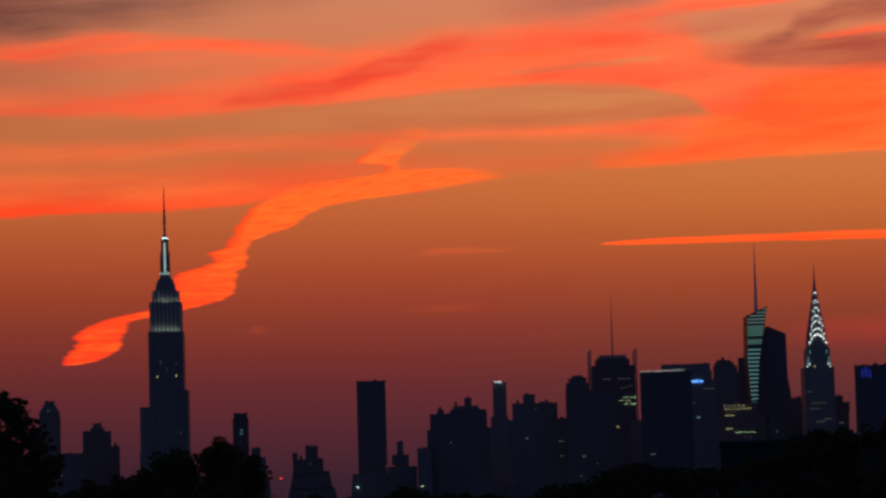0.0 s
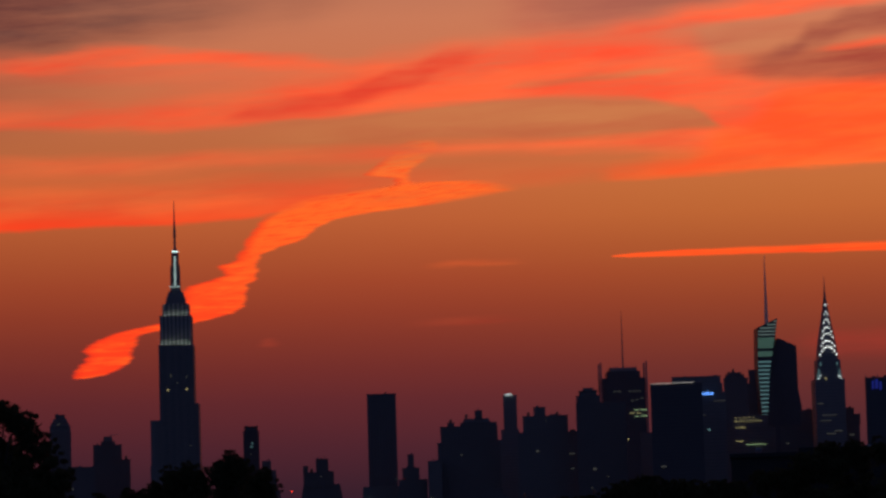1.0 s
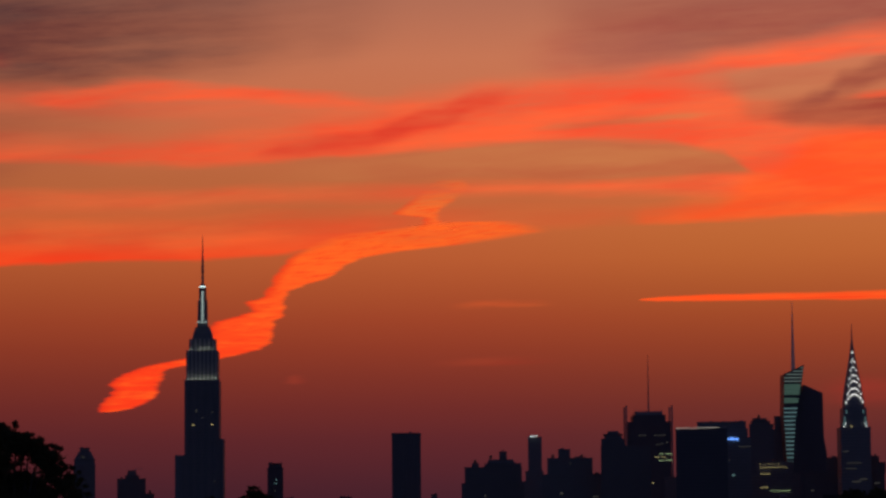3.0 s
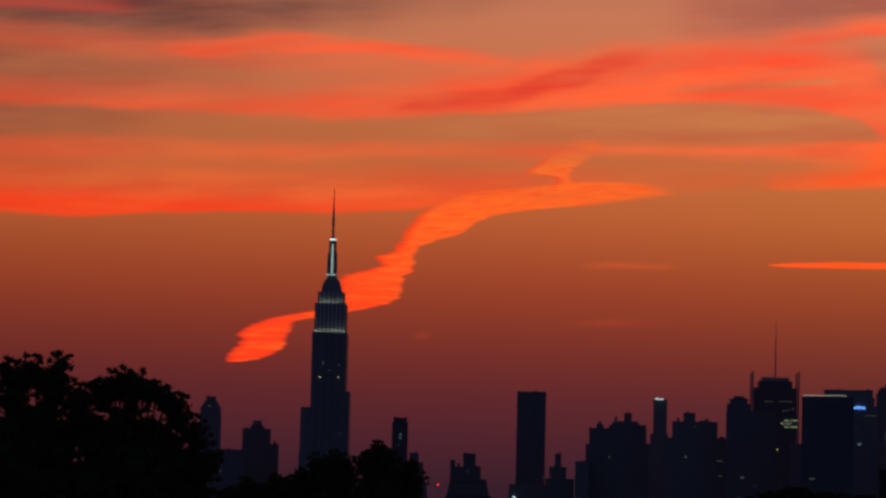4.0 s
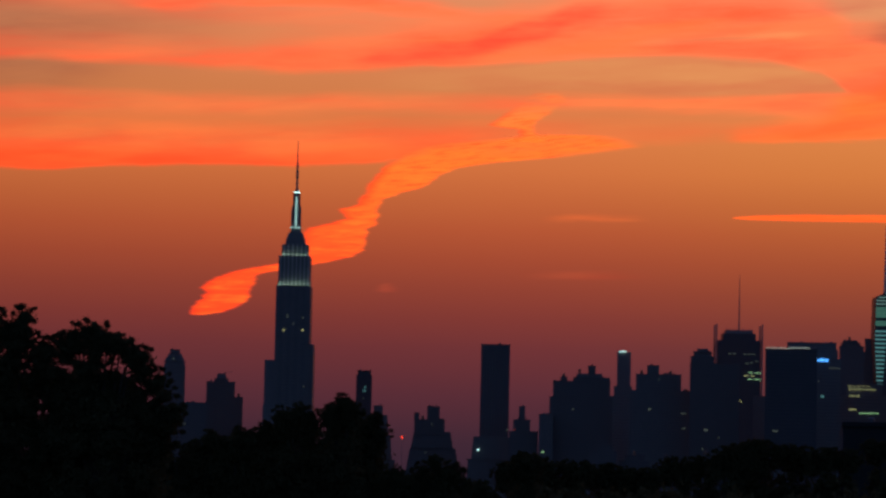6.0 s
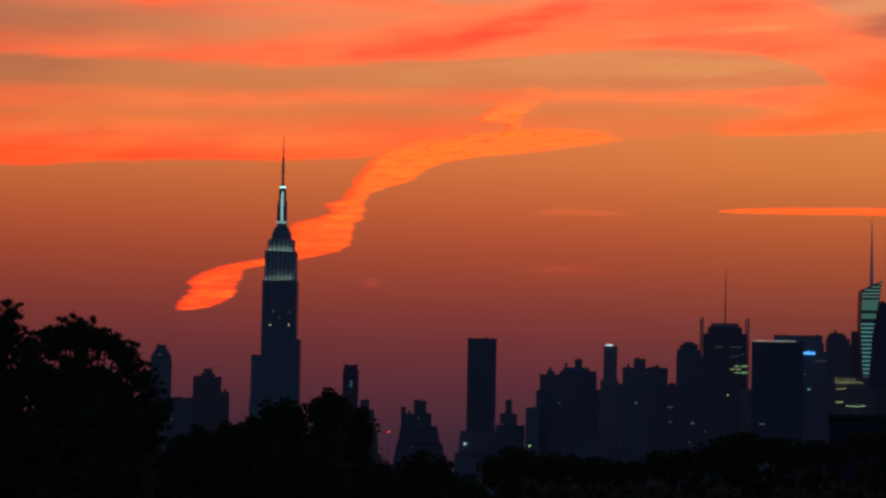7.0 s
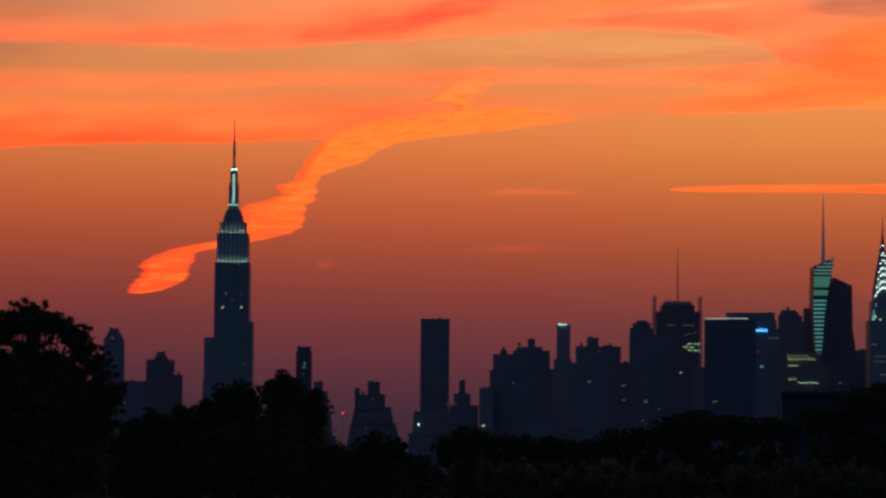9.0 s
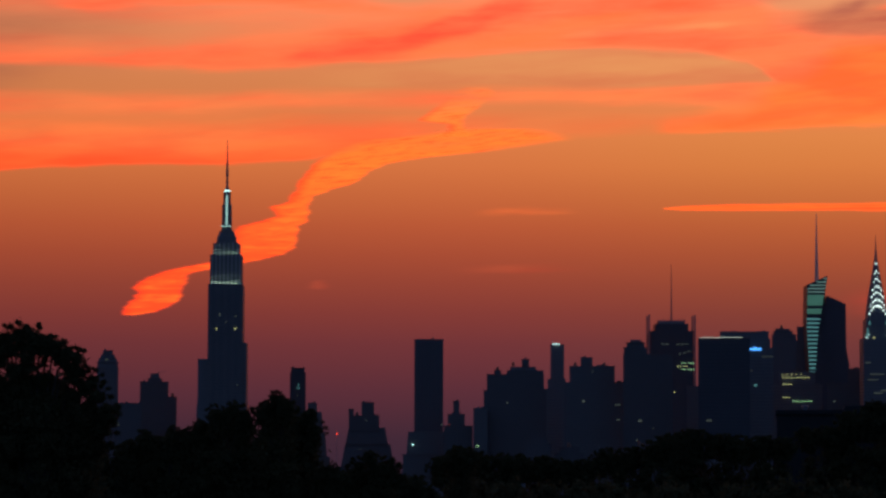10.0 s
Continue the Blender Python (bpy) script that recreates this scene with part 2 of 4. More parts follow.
    # clear lens of sky under it
    col = band(col, (190, 112, 70), [(-3, 7.1, 7.4, 0), (-.3, 7.15, 7.5, .5), (1.6, 7.2, 7.7, .75), (3.5, 7.12, 7.71, .9), (5.2, 7.16, 7.62, .9), (5.8, 7.26, 7.52, .6), (6.2, 7.36, 7.44, 0)], .09, .05)
    # bright mass to the north with a crisp lower edge
    col = band(col, (253, 98, 42), [(3.9, 6.38, 6.4, 0), (4.4, 6.38, 6.5, .7), (5.4, 6.38, 6.68, .9), (6.4, 6.42, 7.2, .9), (7.4, 6.45, 7.8, .95), (9, 6.5, 7.9, 1), (10, 6.52, 7.9, 1)], .05, .3, .45)
    # dark wisps within
    col = band(col, (160, 78, 58), [(5.6, 8.2, 8.22, 0), (6.3, 8.12, 8.28, .7), (7.0, 7.98, 8.42, 1), (7.6, 7.9, 8.52, 1), (8.4, 7.86, 8.55, 1), (10, 7.9, 8.5, .95)], .14, .2, .7)
    col = band(col, (186, 112, 78), [(5.2, 8.6, 8.64, 0), (6.0, 8.5, 8.75, .7), (6.5, 8.44, 8.85, .85), (7.2, 8.5, 8.9, .8), (8.4, 8.55, 9.0, .6), (10, 8.6, 9.0, .5)], .1, .16)
    col = band(col, (138, 66, 56), [(6.7, 8.2, 8.3, 0), (7.3, 8.3, 8.55, .8), (7.8, 8.55, 8.85, .8), (8.5, 8.7, 9.1, .75), (10, 8.8, 9.2, .7)], .12, .14, .7)
    col = band(col, (240, 92, 56), [(7.6, 8.4, 8.42, 0), (8.2, 8.42, 8.52, .8), (9, 8.5, 8.62, .9), (10, 8.55, 8.7, .9)], .06, .08, .7)
    # thin high streaks
    col = band(col, (232, 98, 62), [(-10, 8.5, 8.9, .4), (-6, 8.3, 8.7, .5), (-4, 8.2, 8.6, .5), (-1, 8.2, 8.5, .5), (.5, 8.3, 8.5, 0)], .2, .15)
    col = band(col, (250, 92, 54), [(-6.7, 8.5, 8.56, 0), (-5.6, 8.36, 8.64, .75), (-4.2, 8.5, 8.84, 1), (-2.7, 8.5, 8.74, 1), (-1.3, 8.42, 8.62, .9), (0, 8.36, 8.5, .5), (1.2, 8.4, 8.5, 0)], .09, .1)
    col = band(col, (206, 76, 58), [(-10, 9.1, 9.32, .7), (-7.2, 9.08, 9.26, .6), (-6.2, 9.0, 9.2, 0)], .1, .12)
    col = band(col, (250, 98, 58), [(3.8, 8.8, 8.95, 0), (4.8, 8.8, 9.02, .7), (5.8, 8.9, 9.2, .95), (6.8, 9.0, 9.35, 1), (8.2, 9.15, 9.55, .9), (10, 9.3, 9.7, .8)], .1, .2)
    # faint threads in the clear belt
    col = band(col, (212, 98, 50), [(.9, 5.0, 5.06, 0), (1.6, 5.02, 5.08, .6), (2.3, 5.02, 5.07, .5), (2.9, 5.02, 5.05, 0)], .04, .05, .3)
    col = band(col, (160, 62, 42), [(.5, 4.0, 4.1, 0), (1.6, 4.02, 4.12, .5), (3.2, 4.05, 4.12, 0)], .06, .08, .5)
    col = band(col, (176, 66, 46), [(-1.9, 3.77, 3.79, 0), (-1.65, 3.75, 3.83, .3), (-1.35, 3.77, 3.8, 0)], .03, .03, .3)
    # faint red bar low in the haze
    col = band(col, (170, 50, 40), [(6.8, 3.45, 3.55, 0), (8.0, 3.35, 3.7, .4), (10, 3.3, 3.75, .5)], .2, .2)
    return n.surface(n.add("ShaderNodeEmission", Color=col, Strength=n.math("ADD", 0.88, n.math("MULTIPLY", u0, 0.22))))


def layer_material(name, low, high, span, soft_lo, soft_hi, dense):
    """A thin cloud of level layers, its sunlight put in as glow, torn to fringes where the layers end (first map:
    degrees from both ends).
    """
    n = Nodes(name)
    ends, place = n.add("ShaderNodeUVMap"), n.add("ShaderNodeUVMap")
    ends.uv_map, place.uv_map = "ends", "place"
    e = n.add("ShaderNodeSeparateXYZ", Vector=ends.outputs[0])
    p = n.add("ShaderNodeSeparateXYZ", Vector=place.outputs[0])
    az, el = p.outputs[0], p.outputs[1]
    lay = n.noise(n.vec(n.math("MULTIPLY", az, 1.3), n.math("MULTIPLY", el, 13.0)), 1.0, 6.0, 0.6)
    silk = n.noise(n.vec(n.math("MULTIPLY", az, 2.2), n.math("MULTIPLY", n.math("SUBTRACT", el, n.math("MULTIPLY", az, 0.12)), 34.0), 2.0), 1.0, 4.0, 0.6)
    h = n.step(el, span[0], span[2])
    high_up = n.step(el, span[1], span[2])
    soft = n.math("ADD", soft_lo, n.math("MULTIPLY", high_up, soft_hi - soft_lo))
    tear = n.math("ADD", n.math("MULTIPLY", n.math("SUBTRACT", lay, 0.5), 0.2), n.math("MULTIPLY", n.math("SUBTRACT", silk, 0.5), 0.1))
    a = n.step(n.math("ADD", e.outputs[0], tear), 0.0, soft)
    b = n.step(n.math("ADD", e.outputs[1], tear), 0.0, soft)
    body = n.math("ADD", dense, n.math("ADD", n.math("MULTIPLY", lay, 0.7), n.math("MULTIPLY", silk, 0.7)))
    body = n.math("SUBTRACT", body, n.math("MULTIPLY", high_up, 0.5))
    a = n.math("MULTIPLY", n.math("MULTIPLY", a, b), body, True)
    col = n.mix(h, low, high)
    col = n.mix(n.math("MULTIPLY", n.step(lay, 0.42, 0.68), 0.5), col, srgb(255, 116, 42))
    col = n.mix(n.math("MULTIPLY", n.step(silk, 0.48, 0.7), 0.65), col, srgb(238, 62, 32))
    # redder towards the left end: the cloud's shaded side, put into the glow colour
    col = n.mix(n.math("MULTIPLY", n.math("SUBTRACT", 1.0, n.step(e.outputs[0], 0.02, 0.3)), 0.75), col, srgb(232, 54, 30))
    em = n.add("ShaderNodeEmission", Color=col, Strength=1.0)
    tr = n.add("ShaderNodeBsdfTransparent")
    mx = n.add("ShaderNodeMixShader", Fac=a)
    n.t.links.new(tr.outputs[0], mx.inputs[1])
    n.t.links.new(em.outputs[0], mx.inputs[2])
    return n.surface(mx)


def trail_material(name, low, high, edge, dense=-0.15):
    """A thin cloud, sunlight on it put in as emission: solid in the middle, torn to wisps at its rim (v runs across, u
    along).
    """
    n = Nodes(name)
    sep = n.add("ShaderNodeSeparateXYZ", Vector=n.add("ShaderNodeUVMap").outputs[0])
    u, v = sep.outputs[0], sep.outputs[1]
    tc = n.add("ShaderNodeSeparateXYZ", Vector=n.add("ShaderNodeTexCoord").outputs["Object"])
    p = n.vec(n.math("MULTIPLY", tc.outputs[0], 0.006), n.math("MULTIPLY", tc.outputs[2], 0.09))
    lay = n.noise(p, 1.0, 6.0, 0.6)
    rim = n.math("ABSOLUTE", n.math("SUBTRACT", n.math("MULTIPLY", v, 2.0), 1.0))
    silk = n.noise(n.vec(n.math("MULTIPLY", tc.outputs[0], 0.004), n.math("MULTIPLY", tc.outputs[2], 0.22), 2.0), 1.0, 4.0, 0.6)
    rim = n.math("ADD", rim, n.math("MULTIPLY", n.math("SUBTRACT", lay, 0.5), 1.6))
    a = n.math("SUBTRACT", 1.0, n.step(rim, 1.0 - edge, 0.98))
    ends = n.math("MULTIPLY", n.step(u, 0.0, 0.04), n.math("SUBTRACT", 1.0, n.step(u, 0.8, 1.0)))
    a = n.math("MULTIPLY", a, ends)
    a = n.math("MULTIPLY", a, n.math("ADD", dense, n.math("ADD", n.math("MULTIPLY", lay, 1.2), n.math("MULTIPLY", silk, 1.0))), True)
    col = n.mix(u, low, high)
    col = n.mix(n.math("MULTIPLY", n.step(lay, 0.42, 0.68), 0.45), col, srgb(255, 118, 46))
    col = n.mix(n.math("MULTIPLY", n.step(silk, 0.5, 0.7), 0.6), col, srgb(236, 58, 32))
    em = n.add("ShaderNodeEmission", Color=col, Strength=1.0)
    tr = n.add("ShaderNodeBsdfTransparent")
    mx = n.add("ShaderNodeMixShader", Fac=a)
    n.t.links.new(tr.outputs[0], mx.inputs[1])
    n.t.links.new(em.outputs[0], mx.inputs[2])
    return n.surface(mx)


# ---- mesh helpers ----
def mesh_of(bm, name):
    me = bpy.data.meshes.new(name)
    bm.to_mesh(me)
    bm.free()
    return me


def part(name, bm, material, parent, label="", smooth=False):
    """Links a bmesh as one mesh object under a thing or a part."""
    me = mesh_of(bm, name)
    me.materials.append(material)
    if smooth:
        me.shade_smooth()
    ob = new(name, me)
    ob.parent = parent
    if label:
        ob["label"] = label
    return ob


def thing(name, x, y, z, label, category, group=""):
    ob = new(name)
    ob.location = (x, y, z)
    ob.empty_display_size = 1
    return tagged(ob, label, category, group)


def box(bm, x0, x1, y0, y1, z0, z1, top=1.0, bevel=0.0):
    """A block; top: how far its upper face is drawn in."""
    cx, cy = (x0 + x1) / 2, (y0 + y1) / 2
    vs = []
    for z, k in ((z0, 1.0), (z1, top)):
        for x, y in ((x0, y0), (x1, y0), (x1, y1), (x0, y1)):
            vs.append(bm.verts.new((cx + (x - cx) * k, cy + (y - cy) * k, z)))
    fs = [(3, 2, 1, 0), (4, 5, 6, 7), (0, 1, 5, 4), (1, 2, 6, 5), (2, 3, 7, 6), (3, 0, 4, 7)]
    faces = [bm.faces.new([vs[i] for i in f]) for f in fs]
    if bevel:
        edges = {e for f in faces for e in f.edges}
        bmesh.ops.bevel(bm, geom=list(edges), offset=bevel, segments=2, affect="EDGES")
    return bm


def turned(bm, cx, cy, rings, sides=16, spin=0.0):
    """A closed body of rings (z, radius)."""
    loops = []
    for z, r in rings:
        loops.append([bm.verts.new((cx + r * math.cos(spin + 2 * math.pi * i / sides), cy + r * math.sin(spin + 2 * math.pi * i / sides), z)) for i in range(sides)])
    for a, b in zip(loops, loops[1:]):
        for i in range(sides):
            j = (i + 1) % sides
            bm.faces.new((a[i], a[j], b[j], b[i]))
    bm.faces.new(loops[0][::-1])
    bm.faces.new(loops[-1])
    return bm


def B():
    return bmesh.new()


def limb(bm, a, b, r0, r1, sides=7):
    a, b = Vector(a), Vector(b)
    q = (b - a).to_track_quat("Z", "Y").to_matrix()
    la, lb = [[bm.verts.new(c + q @ Vector((r * math.cos(2 * math.pi * i / sides), r * math.sin(2 * math.pi * i / sides), 0))) for i in range(sides)] for c, r in ((a, r0), (b, r1))]
    for i in range(sides):
        j = (i + 1) % sides
        bm.faces.new((la[i], la[j], lb[j], lb[i]))
    bm.faces.new(lb)


# ---- ground and sky ----
def ground():
    bm = B()
    turned(bm, 0, 0, [(-2.0, 4940), (0.0, 4940)], 96)
    me = mesh_of(bm, "ground")
    me.materials.append(GROUND)
    return tagged(new("ground", me), "dark flat parkland and city ground", "ground", kind="structure")


def backdrop():
    bm = B()
    uvl = bm.loops.layers.uv.new("UVMap")
    R, steps = 4930.0, 72
    cols = []
    for i in range(steps + 1):
        a = radians(-36 + 72 * i / steps)
        cols.append([(bm.verts.new((R * math.cos(radians(e)) * math.sin(a), R * math.cos(radians(e)) * math.cos(a), EYE.z + R * math.sin(radians(e)))), math.degrees(a), e) for e in (-0.3, 2, 4, 6, 8, 10, 12, 14, 17, 20)])
    for a, b in zip(cols, cols[1:]):
        for k in range(9):
            q = (a[k], b[k], b[k + 1], a[k + 1])
            f = bm.faces.new([w[0] for w in q])
            for lp, w in zip(f.loops, q):
                lp[uvl].uv = (w[1] / AZ + 0.5, w[2] / EL)
    me = mesh_of(bm, "backdrop")
    me.materials.append(sky_material())
    return tagged(new("backdrop", me), "glowing orange and mauve sunset sky with streaked cloud", "sky", kind="structure")


def cloud(label, stops, thick, material, seed=0.0, R=4850.0, per=22, shear=0.1):
    """A swept lens of cloud along (bearing, elevation, half width) in degrees."""
    P = [Vector(s) for s in stops]
    line = []
    for i in range(len(P) - 1):
        p0, p1, p2, p3 = P[max(i - 1, 0)], P[i], P[i + 1], P[min(i + 2, len(P) - 1)]
        for k in range(per):
            t = k / per
            line.append(0.5 * ((2 * p1) + (p2 - p0) * t + (2 * p0 - 5 * p1 + 4 * p2 - p3) * t * t + (3 * p1 - p0 - 3 * p2 + p3) * t ** 3))
    line.append(P[-1])
    bm = B()
    uvl = bm.loops.layers.uv.new("UVMap")
    n, m = len(line), 20
    rows = []
    for i, p in enumerate(line):
        q = line[min(i + 1, n - 1)] - line[max(i - 1, 0)]
        nx, ny = -q.y, q.x
        k = math.hypot(nx, ny) or 1.0
        nx, ny = nx / k, ny / k
        row = []
        for j in range(2 * m):
            s = j / m if j <= m else (2 * m - j) / m
            face = 1 if j <= m else -1
            w = max(p.z, 0.004) * 1.25 * (1 + 0.14 * noise.noise(Vector((i * 0.13, s * 2, seed))))
            off = (2 * s - 1) * w
            el = p.y + ny * off
            # level layers of air drag the cloud sideways
            drag = noise.noise(Vector((seed, el * 4.0, 0.5))) + 0.5 * noise.noise(Vector((seed + 4, el * 10.0, 0.5))) + 0.15 * noise.noise(Vector((seed + 9, el * 26.0, p.x * 2)))
            az, el = radians(p.x + nx * off + drag * shear * min(1.0, p.z * 6)), radians(el)
            r = R - face * thick * math.sqrt(max(0.0, 1 - (2 * s - 1) ** 2))
            row.append((bm.verts.new((r * math.cos(el) * math.sin(az), r * math.cos(el) * math.cos(az), EYE.z + r * math.sin(el))), s))
        rows.append(row)
    for i in range(n - 1):
        for j in range(2 * m):
            k = (j + 1) % (2 * m)
            f = bm.faces.new((rows[i][j][0], rows[i + 1][j][0], rows[i + 1][k][0], rows[i][k][0]))
            for lp, (uu, ss) in zip(f.loops, ((i, rows[i][j][1]), (i + 1, rows[i + 1][j][1]), (i + 1, rows[i + 1][k][1]), (i, rows[i][k][1]))):
                lp[uvl].uv = (uu / (n - 1), ss)
    me = mesh_of(bm, "cloud")
    me.materials.append(material)
    me.shade_smooth()
    return tagged(new("cloud", me), label, "cloud")


ground()
backdrop()
TRAIL = trail_material("trail_cloud", srgb(255, 90, 38), srgb(255, 86, 34), 0.7)
RIBBON = layer_material("ribbon_cloud", srgb(252, 68, 32), srgb(255, 106, 40), (3.6, 5.75, 6.25), 0.17, 0.9, 0.35)
WISP = layer_material("wisp_cloud", srgb(255, 112, 44), srgb(255, 124, 50), (6.4, 6.6, 7.0), 0.16, 0.2, -0.16)


def layered_cloud(label, rows, cuts, thick, material, seed=0.0, R=4850.0):
    """Level layers of cloud: rows of (elevation, bearing of both ends); cuts split it into named parts."""
    ob = thing("cloud", 0, 0, 0, label, "cloud")
    E, Lft, Rgt = zip(*rows)
    m = 14
    for (name, lo), (_, hi) in zip(cuts, cuts[1:]):
        bm = B()
        ends, place = bm.loops.layers.uv.new("ends"), bm.loops.layers.uv.new("place")
        count = max(8, int((hi - lo) / 0.012))
        lines = []
        for i in range(count + 1):
            el = lo + (hi - lo) * i / count
            tear = [0.035 * noise.noise(Vector((seed + k, el * 7, 0.5))) + 0.016 * noise.noise(Vector((seed + k, el * 20, 3.5))) * max(0.5, min(1.6, 5.4 - el)) for k in (0, 7)]
            a, b = float(np.interp(el, E, Lft)) + tear[0] - 0.04, float(np.interp(el, E, Rgt)) + tear[1] + 0.05
            b = max(b, a + 0.02)
            margin = 0.14
            line = []
            for j in range(2 * m):
                q = j / m if j <= m else (2 * m - j) / m
                az = a - margin + (b - a + 2 * margin) * q
                r = R - (1 if j <= m else -1) * thick * math.sqrt(max(0.0, 1 - (2 * q - 1) ** 2))
                u, w = radians(az), radians(el)
                line.append((bm.verts.new((r * math.cos(w) * math.sin(u), r * math.cos(w) * math.cos(u), EYE.z + r * math.sin(w))), az - a, b - az, az, el))
            lines.append(line)
        for p, q in zip(lines, lines[1:]):
            for j in range(2 * m):
                k = (j + 1) % (2 * m)
                quad = (p[j], q[j], q[k], p[k])
                f = bm.faces.new([v[0] for v in quad])
                for lp, v in zip(f.loops, quad):
                    lp[ends].uv, lp[place].uv = (v[1], v[2]), (v[3], v[4])
        part(name, bm, material, ob, smooth=True)
    return ob


layered_cloud("twisted ribbon of fiery orange cloud behind the tall tower", [
    (3.26, -4.9, -4.75), (3.32, -4.95, -4.35), (3.4, -4.87, -4.15), (3.52, -4.78, -4.0), (3.62, -4.7, -3.9), (3.72, -4.77, -3.9), (3.84, -4.62, -3.86), (3.94, -4.42, -3.84),
    (4.02, -4.2, -3.6), (4.07, -3.95, -3.3), (4.13, -3.6, -3.0), (4.2, -3.3, -2.65), (4.3, -3.14, -2.25), (4.42, -3.12, -2.05), (4.6, -3.1, -1.98), (4.7, -3.08, -1.94),
    (4.77, -3.02, -1.99), (4.86, -2.62, -1.82), (4.95, -2.33, -1.83), (5.1, -2.46, -1.82), (5.18, -2.2, -1.78), (5.3, -2.08, -1.7), (5.38, -2.03, -1.48), (5.5, -1.99, -1.05),
    (5.68, -1.88, -.82), (5.84, -1.76, -.46), (5.95, -1.62, .25), (6.06, -1.5, 1.4), (6.18, -1.2, 2.3), (6.26, -.9, 2.8), (6.34, -.1, 2.7), (6.44, .7, 2.2)],
    [("tail", 3.26), ("body", 4.05), ("column", 4.9), ("plume", 5.6), ("", 6.44)], 50, RIBBON, 2.0)
layered_cloud("small bright orange wisp of cloud on a faint stem", [
    (6.3, .45, 1.0), (6.42, .54, .88), (6.52, .54, .82), (6.57, .02, .8), (6.65, .08, .86), (6.74, .26, 1.0), (6.84, .38, 1.14), (6.94, .46, 1.3), (7.02, .54, 1.36), (7.09, .66, 1.36), (7.14, .88, 1.26)],
    [("stem", 6.3), ("head", 6.55), ("", 7.14)], 30, WISP, 5.0)
cloud("thin straight orange vapour trail", [(4.2, 5.085, .008), (4.6, 5.093, .038), (5.6, 5.1, .055), (7.2, 5.1, .068), (9.5, 5.09, .085), (14, 5.05, .12)], 25, TRAIL, 7.0, shear=0.0)


# ---- buildings ----
def lights(parent, rows):
    """Lit windows or lamps: x, z, width, height, how far in front, material, name."""
    for x, z, w, h, y, mat, name in rows:
        bm = B()
        box(bm, x - w / 2, x + w / 2, y - 0.4, y + 0.4, z - h / 2, z + h / 2)
        ob = part(name, bm, mat, parent)
        ob.matrix_parent_inverse = Matrix.Translation(-Vector(parent.location))


clutter = random.Random(12)


def building(label, D, wall, tiers, tanks=(), lit=(), name="apartment_building", category="building", group="far skyline", deep=30.0, jib=None):
    """A stepped block: tiers of (x0, x1, z0, z1), each with its parapet and roof; tanks: (x, z) of roof tanks."""
    cx = (tiers[0][0] + tiers[0][1]) / 2
    ob = thing(name, cx, D, 0, label, category, group)
    ob.rotation_euler = (0, 0, -math.atan2(cx, D))
    for k, (x0, x1, z0, z1, *more) in enumerate(tiers):
        top = more[0] if more else 1.0
        d = min(deep, (x1 - x0) * 1.3 + 6)
        bm = B()
        box(bm, x0 - cx, x1 - cx, 0.5 * k, d - 0.5 * k, z0, z1, top)
        part("wall", bm, wall, ob)
        if top > 0.9 and x1 - x0 > 6:
            bm = B()
            box(bm, x0 - cx - 0.3, x1 - cx + 0.3, 0.5 * k - 0.3, d - 0.5 * k + 0.3, z1, z1 + 0.9)
            part("parapet", bm, wall, ob)
        # stair heads, fans and pipes that roughen the roofline
        w = x1 - x0
        if top > 0.9 and w > 7:
            for q in range(2 + int(w / 14)):
                bw, bh = clutter.uniform(0.8, min(4.5, w * 0.2)), clutter.uniform(0.7, 2.6)
                bx = clutter.uniform(x0 + bw, x1 - bw) - cx
                bm = B()
                if q % 3 == 2:
                    turned(bm, bx, d * 0.4, [(z1 + 0.4, 0.5), (z1 + bh + 1.0, 0.45), (z1 + bh + 1.2, 0.7), (z1 + bh + 1.6, 0.3)], 8)
                    part("roof_vent", bm, STEEL, ob)
                else:
                    box(bm, bx - bw / 2, bx + bw / 2, d * 0.35, d * 0.35 + 3, z1 + 0.4, z1 + 0.9 + bh)
                    part("bulkhead", bm, wall, ob)
    for x, z in tanks:
        z -= 1.5
        bm = B()
        turned(bm, x - cx, 6, [(z, 1.6), (z + 3.4, 1.6), (z + 4.6, 0.2)], 12)
        tank = part("water_tank", bm, WOOD, ob)
        for sx, sy in ((-1, -1), (1, -1), (1, 1), (-1, 1)):
            bm = B()
            box(bm, x - cx + sx - 0.12, x - cx + sx + 0.12, 6 + sy - 0.12, 6 + sy + 0.12, z - 1.0, z)
            part("tank_leg", bm, STEEL, tank)
    if jib:
        bm = B()
        limb(bm, (jib[0] - cx, 8, jib[1]), (jib[0] - cx, 8, jib[1] + 3.5), 0.3, 0.25)
        limb(bm, (jib[0] - cx - 2, 8, jib[1] + 3.0), (jib[0] - cx + 9, 8, jib[1] + 3.9), 0.3, 0.2)
        part("roof_davit", bm, STEEL, ob, "thin steel roof davit")
    lights(ob, [(x, z, w, h, D - 0.5, mat, nm) for x, z, w, h, mat, nm in lit])
    return ob


